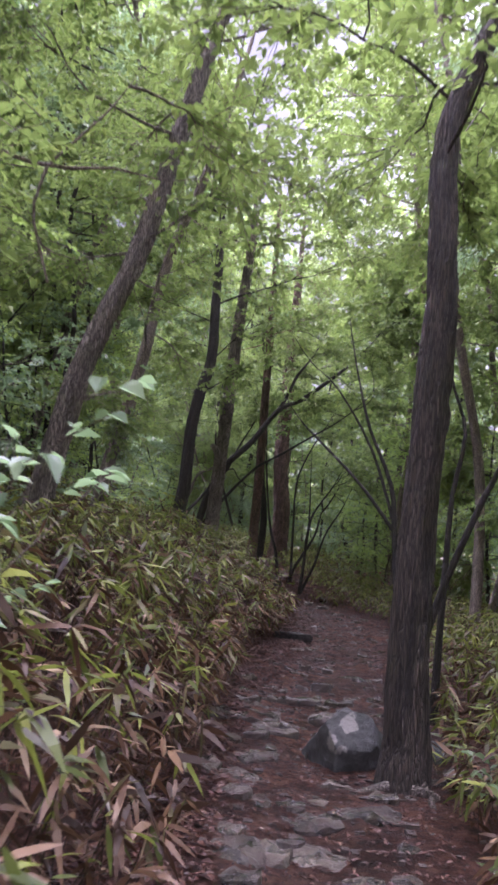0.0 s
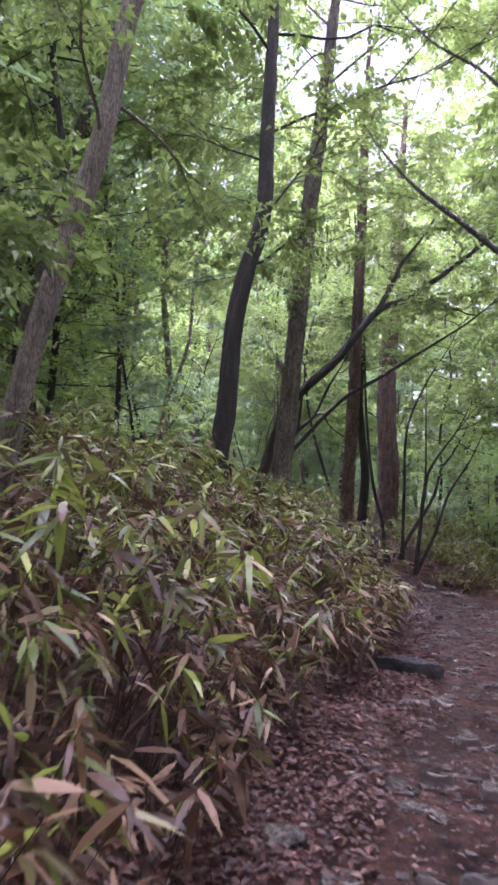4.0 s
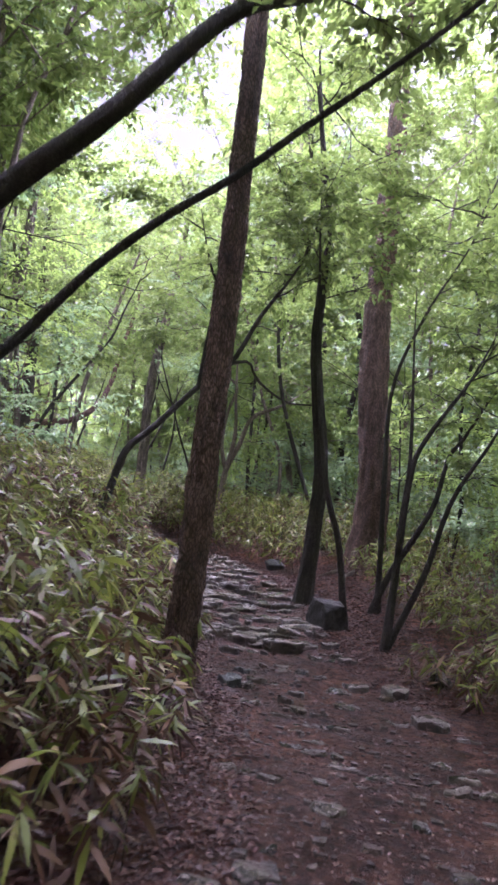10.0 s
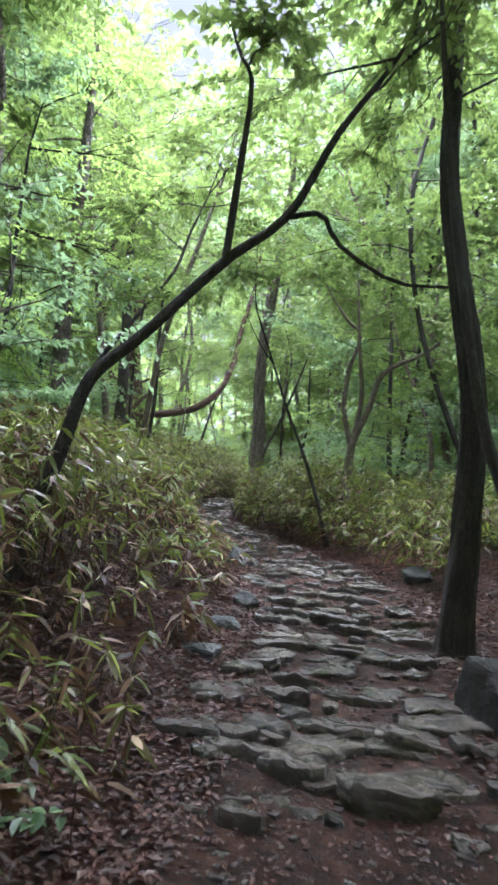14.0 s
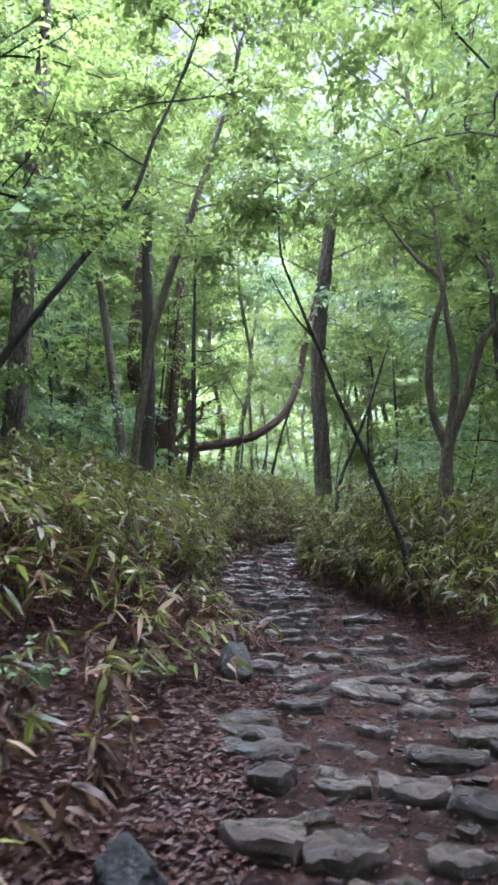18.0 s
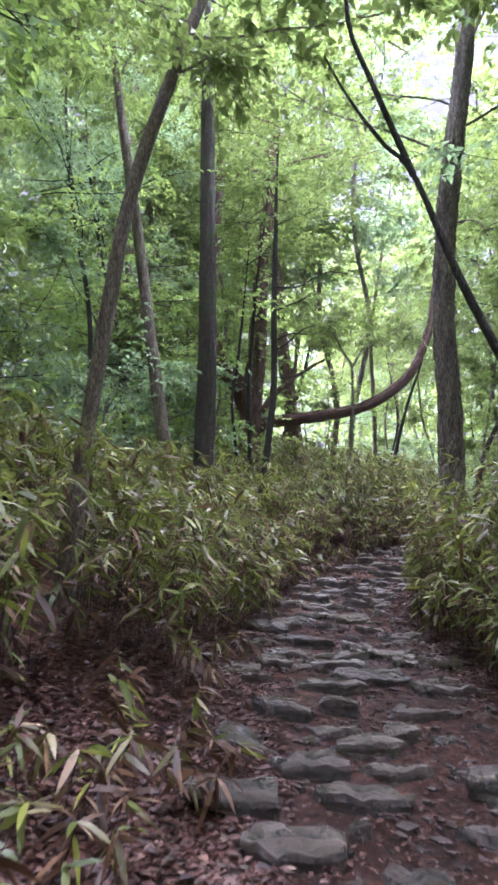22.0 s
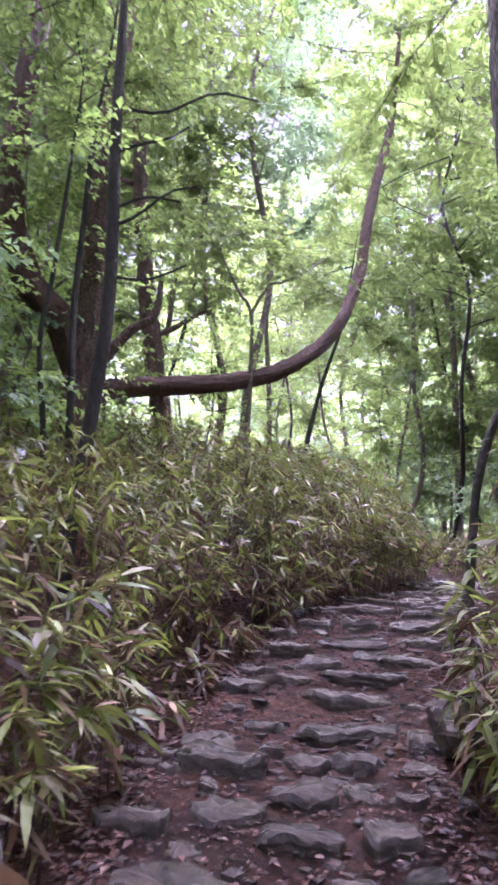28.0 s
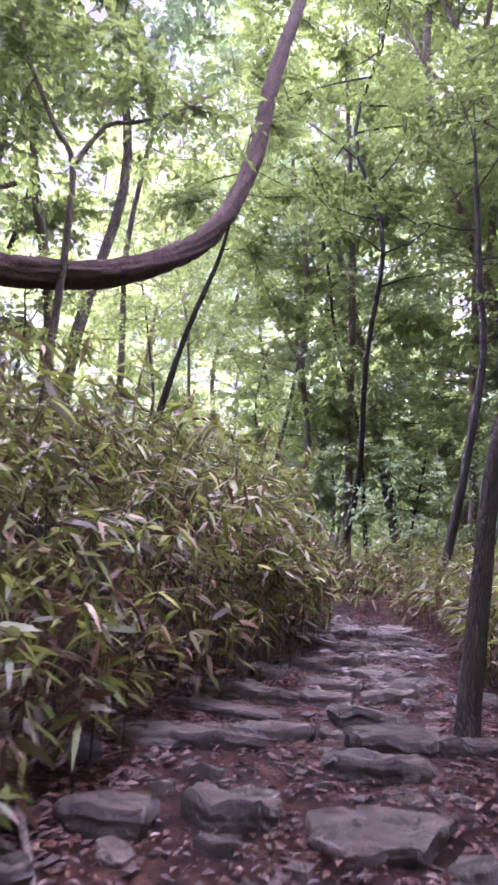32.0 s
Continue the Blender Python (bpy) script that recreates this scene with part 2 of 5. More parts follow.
def earth_material():
    m, n, l, p = material("forest_earth")
    t, vec = noise_tex(n, l, 9, 9, 0.75)
    t2, _ = noise_tex(n, l, 0.9, 5, 0.6)
    t3, _ = noise_tex(n, l, 60, 4, 0.7)
    a = ramp(n, [(0.36, (0.022, 0.011, 0.008)), (0.48, (0.1, 0.047, 0.033)), (0.58, (0.21, 0.105, 0.072)), (0.72, (0.33, 0.195, 0.135))])
    l.new(t.outputs["Fac"], a.inputs["Fac"])
    b = ramp(n, [(0.35, (0.5, 0.46, 0.46)), (0.65, (1.3, 1.2, 1.12))])
    l.new(t2.outputs["Fac"], b.inputs["Fac"])
    l.new(mixed(n, l, a.outputs["Color"], b.outputs["Color"], 1.0, "MULTIPLY"), p.inputs["Base Color"])
    w = ramp(n, [(0.3, (0.45, 0.45, 0.45)), (0.7, (0.85, 0.85, 0.85))])
    l.new(t2.outputs["Fac"], w.inputs["Fac"])
    l.new(w.outputs["Color"], p.inputs["Roughness"])
    p.inputs["Specular IOR Level"].default_value = 0.25
    clod = n.new("ShaderNodeTexVoronoi")
    clod.inputs["Scale"].default_value = 17
    wob = n.new("ShaderNodeVectorMath")
    l.new(vec, wob.inputs[0])
    l.new(t.outputs["Color"], wob.inputs[1])
    l.new(wob.outputs["Vector"], clod.inputs["Vector"])
    h = n.new("ShaderNodeMath")
    h.operation = "MULTIPLY_ADD"
    l.new(clod.outputs["Distance"], h.inputs[0])
    h.inputs[1].default_value = -0.5
    h2 = n.new("ShaderNodeMath")
    h2.operation = "MULTIPLY_ADD"
    l.new(t3.outputs["Fac"], h2.inputs[0])
    h2.inputs[1].default_value = 0.4
    l.new(t.outputs["Fac"], h2.inputs[2])
    l.new(h2.outputs[0], h.inputs[2])
    bumped(n, l, p, h.outputs[0], 1.0, 0.07)
    return m


def stone_material(name, dark, light, moss_amount=0.2, rough=(0.3, 0.7), lichen=(), dirt=0.0, gloss=0.7):
    m, n, l, p = material(name)
    info = n.new("ShaderNodeObjectInfo")
    t, _ = noise_tex(n, l, 8, 10, 0.72)
    t2, _ = noise_tex(n, l, 2.2, 4, 0.6)
    t3, _ = noise_tex(n, l, 45, 5, 0.7)
    r = ramp(n, [(0.38, dark), (0.5, tuple(0.35 * a + 0.65 * b for a, b in zip(light, dark))), (0.62, light)])
    l.new(t.outputs["Fac"], r.inputs["Fac"])
    hs = n.new("ShaderNodeHueSaturation")
    mr = n.new("ShaderNodeMapRange")
    mr.inputs["To Min"].default_value, mr.inputs["To Max"].default_value = 0.5, 1.45
    l.new(info.outputs["Random"], mr.inputs["Value"])
    l.new(mr.outputs["Result"], hs.inputs["Value"])
    l.new(r.outputs["Color"], hs.inputs["Color"])
    ms = ramp(n, [(0.72 - 0.3 * moss_amount, (0, 0, 0)), (0.86 - 0.2 * moss_amount, (1, 1, 1))])
    l.new(t2.outputs["Fac"], ms.inputs["Fac"])
    col = mixed(n, l, hs.outputs["Color"], (0.05, 0.07, 0.035), ms.outputs["Color"])
    if dirt:
        t5, _ = noise_tex(n, l, 4.0, 7, 0.7)
        di = ramp(n, [(0.47, (0, 0, 0)), (0.58, (dirt, dirt, dirt))])
        l.new(t5.outputs["Fac"], di.inputs["Fac"])
        col = mixed(n, l, col, (0.045, 0.024, 0.019), di.outputs["Color"])
    if lichen:
        t4, vec = noise_tex(n, l, 14, 3, 0.6)
        for spot, size in lichen:
            dist = n.new("ShaderNodeVectorMath")
            dist.operation = "DISTANCE"
            l.new(vec, dist.inputs[0])
            dist.inputs[1].default_value = spot
            rough_edge = n.new("ShaderNodeMath")
            rough_edge.operation = "MULTIPLY_ADD"
            l.new(t4.outputs["Fac"], rough_edge.inputs[0])
            rough_edge.inputs[1].default_value = 0.16
            l.new(dist.outputs["Value"], rough_edge.inputs[2])
            li = ramp(n, [(size + 0.08, (0.9, 0.9, 0.9)), (size + 0.095, (0, 0, 0))])
            l.new(rough_edge.outputs[0], li.inputs["Fac"])
            col = mixed(n, l, col, (0.30, 0.27, 0.25), li.outputs["Color"])
    l.new(col, p.inputs["Base Color"])
    w = ramp(n, [(0.35, (rough[0],) * 3), (0.62, (rough[1],) * 3)])
    l.new(t2.outputs["Fac"], w.inputs["Fac"])
    l.new(w.outputs["Color"], p.inputs["Roughness"])
    h = n.new("ShaderNodeMath")
    h.operation = "MULTIPLY_ADD"
    l.new(t3.outputs["Fac"], h.inputs[0])
    h.inputs[1].default_value = 0.3
    l.new(t.outputs["Fac"], h.inputs[2])
    p.inputs["Specular IOR Level"].default_value = gloss
    bumped(n, l, p, h.outputs[0], 1.0, 0.06)
    return m


DARK_STONE = stone_material("dark_rock", (0.007, 0.0065, 0.006), (0.045, 0.04, 0.037), 0.1, (0.35, 0.65), gloss=0.25)
EARTH = earth_material()
STONE = stone_material("wet_step_stone", (0.009, 0.008, 0.0072), (0.25, 0.205, 0.158), 0.0, (0.12, 0.45), (), 0.75)
GRAVEL = stone_material("trodden_gravel", (0.04, 0.025, 0.02), (0.16, 0.105, 0.08), 0.0, (0.4, 0.8))
GREEN_STONE = stone_material("mossy_stone", (0.018, 0.021, 0.019), (0.07, 0.076, 0.069), 0.4, (0.4, 0.8))
LICHEN_STONE = stone_material("lichened_rock", (0.032, 0.032, 0.031), (0.085, 0.083, 0.08), 0.0, (0.4, 0.75), [((-0.02, -0.05, 0.37), 0.075), ((-0.19, -0.17, 0.25), 0.055), ((-0.1, -0.24, 0.22), 0.035)])
BARK = {
    "oak": bark_material("grey_oak_bark", (0.085, 0.068, 0.055), (0.38, 0.32, 0.27), (0.17, 0.155, 0.115), 0.62, 1.0, 0.3),
    "furrowed": bark_material("furrowed_wet_bark", (0.022, 0.016, 0.013), (0.13, 0.098, 0.078), (0.085, 0.075, 0.055), 0.62, 1.0, 0.3, 0.13),
    "dark": bark_material("dark_wet_bark", (0.018, 0.014, 0.012), (0.075, 0.06, 0.05), (0.05, 0.055, 0.035), 0.9, 0.8, 0.2),
    "pine": bark_material("red_pine_bark", (0.05, 0.029, 0.023), (0.33, 0.2, 0.15), (0.22, 0.135, 0.1), 0.55, 1.0, 0.2, 0.45),
    "limb": bark_material("brown_limb_bark", (0.07, 0.036, 0.028), (0.22, 0.115, 0.088), (0.18, 0.105, 0.085), 0.7, 0.8, 0.2, 0.9),
    "smooth": bark_material("smooth_brown_bark", (0.085, 0.066, 0.052), (0.3, 0.245, 0.2), (0.24, 0.21, 0.17), 1.0, 0.5, 0.3),
    "mossy": bark_material("mossy_bark", (0.03, 0.021, 0.015), (0.1, 0.07, 0.052), (0.045, 0.085, 0.018), 0.9, 0.8, 0.75),
}
LEAF = leaf_material("tree_leaf", [(0.0, (0.063, 0.10, 0.036)), (0.5, (0.102, 0.148, 0.05)), (0.9, (0.14, 0.19, 0.06)), (1.0, (0.195, 0.225, 0.065))],
                     (0.32, 0.44, 0.105), 0.36)
# Cool glossy leaf; its pale tone also carries the haze of far foliage.
COOL_LEAF = leaf_material("maple_leaf", [(0.0, (0.06, 0.105, 0.052)), (0.6, (0.10, 0.155, 0.08)), (1.0, (0.15, 0.205, 0.105))],
                          (0.33, 0.48, 0.23), 0.52, 0.28, 0.9)
# Thin maple leaf, its colour raised to stand for light in the understory.
BRIGHT_LEAF = leaf_material("lightened_maple_leaf", [(0.0, (0.085, 0.14, 0.04)), (0.5, (0.14, 0.21, 0.055)), (1.0, (0.2, 0.27, 0.07))],
                            (0.42, 0.58, 0.14), 0.58, 0.32, 0.7)
SASA = [leaf_material("sasa_green", [(0.0, (0.03, 0.045, 0.011)), (0.5, (0.088, 0.114, 0.024)), (0.85, (0.19, 0.215, 0.042)), (1.0, (0.32, 0.34, 0.075))],
                      (0.30, 0.36, 0.06), 0.36, 0.42, 0.45, 0.1),
        leaf_material("sasa_olive", [(0.0, (0.036, 0.03, 0.011)), (0.6, (0.105, 0.09, 0.032)), (1.0, (0.24, 0.21, 0.11))],
                      (0.2, 0.175, 0.06), 0.26, 0.45, 0.4, 0.1),
        # dry blades, coloured darker to include the deep shade low in the thicket
        leaf_material("sasa_dead_and_shade", [(0.0, (0.022, 0.011, 0.006)), (0.6, (0.08, 0.04, 0.02)), (0.9, (0.16, 0.092, 0.048)), (1.0, (0.36, 0.26, 0.165))],
                      (0.18, 0.1, 0.055), 0.2, 0.5, 0.3, 0.1)]
CULM = bark_material("sasa_culm", (0.03, 0.022, 0.012), (0.07, 0.05, 0.03), (0.1, 0.1, 0.05), 2, 0.2, 0.2)
LITTER = leaf_material("fallen_leaf", [(0.0, (0.022, 0.010, 0.008)), (0.5, (0.06, 0.024, 0.016)), (0.85, (0.095, 0.043, 0.03)), (0.97, (0.14, 0.075, 0.052)), (1.0, (0.22, 0.15, 0.115))],
                       (0.15, 0.07, 0.05), 0.1, 0.5, 0.3, 0.05)


# ---- forest floor ----
def spread(lo, hi, step, far):
    fine = list(np.arange(lo, hi, step))
    out, a, b, s = [], lo, hi, step
    while b < hi + far:
        s *= 1.22
        a, b = a - s, b + s
        out += [a, b]
    return np.array(sorted(fine + out))


gx, gy = spread(-17, 7, 0.18, 420), spread(-4, 48, 0.18, 420)
GX, GY = np.meshgrid(gx, gy, indexing="ij")
GZ = ground(GX.ravel(), GY.ravel())
gi, gj = np.meshgrid(np.arange(len(gx) - 1), np.arange(len(gy) - 1), indexing="ij")
gi, gj, gn = gi.ravel(), gj.ravel(), len(gy)
floor_me = mesh_np("ground", np.c_[GX.ravel(), GY.ravel(), GZ],
                   np.c_[gi * gn + gj, (gi + 1) * gn + gj, (gi + 1) * gn + gj + 1, gi * gn + gj + 1], EARTH, smooth=True)
tagged(new("ground", floor_me), "brown forest earth, trodden bare along a hillside trail", "ground", kind="structure")


def on_ground(x, y):
    return float(ground(x, y)[0])


# ---- foliage ----
def leaf_shape(base, way, up, length, width, fold=0.25, fine=False):
    """Folded, pointed leaves; returns vertices and triangles."""
    n = len(base)
    way = unit(way)
    side = unit(np.cross(way, up))
    nor = np.cross(side, way)
    L, W = length[:, None], width[:, None]
    tip = base + way * L - nor * L * 0.15
    if fine:
        m1, m2 = base + way * L * 0.3, base + way * L * 0.65 - nor * L * 0.04
        v = np.stack([base, m1 + side * W * 0.42 + nor * W * fold, m2 + side * W * 0.38 + nor * W * fold, tip,
                      m2 - side * W * 0.38 + nor * W * fold, m1 - side * W * 0.42 + nor * W * fold], 1)
        k = np.arange(n)[:, None] * 6
        f = np.concatenate([k + np.array([[0, 1, 2]]), k + np.array([[0, 2, 3]]), k + np.array([[0, 3, 4]]), k + np.array([[0, 4, 5]])])
    else:
        mid = base + way * L * 0.45 + nor * W * fold
        v = np.stack([base, mid + side * W * 0.5, tip, mid - side * W * 0.5], 1)
        k = np.arange(n)[:, None] * 4
        f = np.concatenate([k + np.array([[0, 1, 2]]), k + np.array([[0, 2, 3]])])
    return v.reshape(-1, 3), f


def clear_of_walk(p, reach=2.6, head=4.0):
    """True where a leaf would not hang into the walked corridor."""
    d, z, hw = trail(p[:, 0], p[:, 1])
    return (np.abs(d) > reach) | (p[:, 2] > z + head)


def limb_curves(rng, spine, n, reach, lo, hi, rise=0.3):
    """Limbs that leave a stem between the fractions lo and hi of its length: (points, radius) each."""
    out = []
    for i in range(n):
        u = lo + (hi - lo) * (i + rng.random()) / n
        o = spine[min(int(u * (len(spine) - 1)), len(spine) - 1)]
        a = i * 2.4 + rng.normal(0, 0.5)
        r = reach * (0.55 + 0.45 * math.sin(math.pi * min(1.0, 0.25 + 0.75 * (1 - (u - lo) / (1.01 - lo))))) * rng.uniform(0.65, 1.2)
        d = np.array([math.cos(a), math.sin(a), rise + rng.normal(0, 0.22)])
        bend = np.array([rng.normal(0, 0.32), rng.normal(0, 0.32), rng.normal(0.0, 0.2)])
        s = np.linspace(0, 1, 7)[:, None]
        wob = rng.normal(0, 0.05 * r, (7, 3)) * s
        out.append((o + d * r * s + bend * r * s * s + wob, 0.006 + 0.0065 * r))
    return out


def side_limbs(rng, limbs, each):
    """Smaller limbs that fork off the limbs."""
    out = []
    for p, r in limbs:
        size = np.linalg.norm(p[-1] - p[0])
        for k in range(each):
            i = int(rng.integers(2, len(p) - 1))
            d = unit(p[i] - p[i - 1]) + rng.normal(0, 0.75, 3) * np.array([1, 1, 0.35])
            s = np.linspace(0, 1, 5)[:, None]
            ln = size * rng.uniform(0.3, 0.6)
            out.append((p[i] + unit(d) * ln * s + rng.normal(0, 0.14, 3) * ln * s * s + rng.normal(0, 0.03 * ln, (5, 3)) * s, r * 0.5))
    return out


def twig_leaves(rng, limbs, per_limb, leaf, leaves_each=12, twig_len=0.6, flat=0.35, fine=False, sticks=True, absolute=False):
    """Leafy twigs along limbs; returns the leaf mesh data and the sticks."""
    t0, td = [], []
    for pts, r in limbs:
        pts = np.asarray(pts)
        u = rng.uniform(0.25, 1.0, per_limb) ** 0.8
        f = u * (len(pts) - 1)
        i = np.minimum(f.astype(int), len(pts) - 2)
        w = (f - i)[:, None]
        o = pts[i] * (1 - w) + pts[i + 1] * w
        along = unit(pts[i + 1] - pts[i])
        side = unit(np.cross(along, [0, 0, 1])) * rng.choice([-1, 1], per_limb)[:, None]
        d = along * rng.uniform(0.2, 1.0, (per_limb, 1)) + side * rng.uniform(0.2, 1.1, (per_limb, 1)) + rng.normal(0, 0.22, (per_limb, 3))
        t0.append(o)
        td.append(unit(d))
    t0, td = np.vstack(t0), np.vstack(td)
    n = len(t0)
    tl = twig_len * rng.uniform(0.6, 1.35, n)
    u = (np.arange(leaves_each) + 0.6)[None] / leaves_each + rng.normal(0, 0.05, (n, leaves_each))
    base = t0[:, None] + td[:, None] * (u * tl[:, None])[..., None]
    base[..., 2] -= 0.22 * (u ** 2) * tl[:, None]
    side = unit(np.cross(td, [0, 0, 1]))[:, None] * np.where(np.arange(leaves_each) % 2, 1, -1)[None, :, None]
    way = td[:, None] * 0.55 + side * (1.05 - 0.75 * u[..., None]) + rng.normal(0, 0.3, base.shape)
    way[..., 2] -= 0.25
    up = np.array([0, 0, 1.0]) + rng.normal(0, flat, base.shape)
    base, way, up = (q.reshape(-1, 3) for q in (base, way, up))
    if absolute:
        ok = clear_of_walk(base)
        base, way, up = base[ok], way[ok], up[ok]
    ln = leaf * rng.uniform(0.65, 1.3, len(base))
    lv = leaf_shape(base, way, up, ln, ln * rng.uniform(0.5, 0.68, len(base)), fine=fine)
    st = None
    if sticks:
        e = t0 + td * tl[:, None]
        e[:, 2] -= 0.22 * tl
        ok = clear_of_walk((t0 + e) / 2) if absolute else np.ones(n, bool)
        a, e, d = t0[ok], e[ok], td[ok]
        s1 = unit(np.cross(d, [0.1, 0.2, 1]))
        s2 = np.cross(d, s1)
        rr = 0.0045
        ring = [s1 * rr, (-0.5 * s1 + 0.87 * s2) * rr, (-0.5 * s1 - 0.87 * s2) * rr]
        v = np.stack([a + ring[0], a + ring[1], a + ring[2], e + ring[0] * 0.4, e + ring[1] * 0.4, e + ring[2] * 0.4], 1).reshape(-1, 3)
        k = np.arange(len(a))[:, None] * 6
        st = (v, np.concatenate([k + np.array([[0, 1, 4, 3]]), k + np.array([[1, 2, 5, 4]]), k + np.array([[2, 0, 3, 5]])]))
    return lv, st


def foliage_parts(rng, tree, limbs, per_limb, leaf, bark, leaf_mat, absolute, split=False, **kw):
    forks = side_limbs(rng, limbs, 3 if split else 2)
    l1, st = twig_leaves(rng, limbs, per_limb, leaf, absolute=absolute, **kw)
    l2, st2 = twig_leaves(rng, forks, max(4, per_limb // 3), leaf, absolute=absolute, **kw)
    tubes = []
    for p, r in limbs:
        q = spline(p, 9 if split else 6)
        t = tube(q, np.linspace(r, 0.004, len(q)), 6 if split else 3)
        if split:
            part_of("limb", mesh_np("limb", *t, bark, smooth=True), tree)
        else:
            tubes.append(t)
    for p, r in forks:
        p = p if split else p[::2]
        tubes.append(tube(p, np.linspace(r, 0.003, len(p)), 4 if split else 3))
    tubes += [q for q in (st, st2) if q is not None]
    tagged(part_of("twig", mesh_np("twig", *joined(tubes), bark, smooth=True), tree), kind="stuff")
    part_of("crown", mesh_np("crown", *joined([l1, l2]), leaf_mat), tree)


# ---- trees whose stems are known: spine, foot and top radius, bark ----
def full_spine(pts, more, lean=0.5, root=True):
    """Carries a stem down to the ground and, by `more` metres, on into its crown."""
    p = [np.array(q, float) for q in pts]
    if root:
        d = p[0] - p[1]
        d = d / max(abs(d[2]), 0.2)
        for _ in range(40):
            g = on_ground(*p[0][:2])
            if p[0][2] <= g - 0.12:
                break
            step = min(0.5, p[0][2] - g + 0.15)
            d = d * 0.8 + np.array([0, 0, -1.0]) * 0.2
            d = d / max(abs(d[2]), 0.3)
            if step < 0.5:
                p[0] = p[0] + d * step if len(p) > 2 and (p[1] - p[0])[2] < 0.3 else p[0]
                p.insert(0, p[0] + d * step) if (p[0][2] > g - 0.1) else None
                break
            p.insert(0, p[0] + d * step)
    if more:
        d = unit(p[-1] - p[-2])
        for k in range(3):
            d = unit(d * (1 - 0.25 * lean) + np.array([0, 0, 1]) * 0.25 * lean)
            p.append(p[-1] + d * more / 3)
    return np.array(p)


def stem_mesh(name, spine, r0, r1, top, bark, sides=14, flare=0.5, lumps=0.09, seed=0, step=0.16, furrow=0.0):
    length = np.linalg.norm(np.diff(spine, axis=0), axis=1).sum()
    q = spline(spine, max(8, int(length / step)))
    h = np.cumsum(np.r_[0, np.linalg.norm(np.diff(q, axis=0), axis=1)])
    r = np.interp(h, [0, length * top, length], [r0, r1, r1 * 0.25 if top < 1 else r1])
    r = r * (1 + flare * np.exp(-h / 0.28))
    return mesh_np(name, *tube(q, r, sides, lumps, seed, furrow), bark, smooth=True), q


P = "trunk"


def known_tree(name, label, bark, stems, crown, seed, leaf=0.115, leaf_mat=None, fine=False):
    """stems: (part name, points, foot radius, top radius, metres carried on, rooted). crown: limbs, reach, from, to, twigs a limb."""
    rng = np.random.default_rng(seed)
    base = stems[0][1][0]
    tree = tagged(new(name), label, "tree")
    main, spines = None, []
    for k, (pn, pts, r0, r1, more, rooted) in enumerate(stems):
        sp = full_spine(pts, more, root=rooted)
        rough = r0 > 0.12 and pn in (P, "limb")
        me, q = stem_mesh(pn, sp, r0, r1, 0.65 if more else 1.0, BARK["limb" if pn == "limb" else bark], (76 if r0 > 0.25 else 44 if rough else 14) if r0 > 0.06 else 8, 0.55 if rooted and k == 0 else 0.0, 0.1, seed + k,
                           0.07 if rough else 0.16, (0.024 if r0 > 0.25 else 0.02 if bark in ("oak", "pine", "furrowed") else 0.008) if rough else 0.0)
        ob = part_of(pn, me, main if pn in ("fork", "knot", "dead_branch", "side_stem") else tree)
        main = ob if pn in (P, "stem") else main
        spines.append(q)
    limbs, pn_of = [], [st[0] for st in stems]
    for k, q in enumerate(spines):
        n, reach, lo, hi, per = crown if k == 0 else (max(3, crown[0] // 3), crown[1] * 0.7, 0.8 if pn_of[k] == "limb" else 0.45, 1.0, crown[4])
        if pn_of[k] in ("dead_branch", "knot"):
            n = 0
        if n:
            limbs += limb_curves(rng, q, n, reach, lo, hi)
    limbs = [q for q in limbs if clear_of_walk(np.asarray(q[0]), 2.0, 5.0).all()]
    if limbs and crown[0]:
        foliage_parts(rng, tree, limbs, int(crown[4] * 0.66), leaf, BARK[bark], leaf_mat or LEAF, True, split=True, fine=fine)
    return tree


known_tree("oak_tree", "dark furrowed oak trunk with a flared mossy foot beside the trail", "furrowed",
           [(P, [(1.3, 5.48, 0.04), (1.3, 5.48, 0.95), (1.33, 5.47, 2.05), (1.43, 5.44, 3.47), (1.42, 5.44, 4.39), (1.41, 5.45, 5.24), (1.54, 5.42, 5.79), (1.81, 5.35, 6.5)], 0.165, 0.095, 4, True),
            ("side_stem", [(1.34, 5.6, 1.69), (1.33, 5.68, 2.75), (1.37, 5.71, 3.56), (1.44, 5.7, 4.36)], 0.07, 0.034, 1.2, False)],
           (14, 3.0, 0.42, 1.0, 22), 1, fine=True)
known_tree("leaning_tree", "grey trunk that leans over the bamboo bank", "oak",
           [(P, [(-2.28, 7.38, 2.32), (-2.13, 7.43, 3.24), (-1.93, 7.49, 4.04), (-1.67, 7.57, 4.83), (-1.48, 7.63, 5.76), (-1.31, 7.69, 6.65), (-1.17, 7.73, 7.41), (-0.92, 7.81, 8.57)], 0.16, 0.1, 3, True)],
           (16, 2.8, 0.3, 1.0, 24), 2)
known_tree("leaning_tree", "slim brown trunk that leans above the bamboo", "smooth",
           [(P, [(-2.28, 10.34, 2.83), (-2.1, 10.41, 3.84), (-1.94, 10.47, 4.72), (-1.85, 10.5, 5.69), (-1.67, 10.56, 6.62), (-1.39, 10.66, 7.61), (-1.16, 10.74, 8.61)], 0.105, 0.075, 3, True)],
           (14, 2.4, 0.35, 1.0, 24), 3)
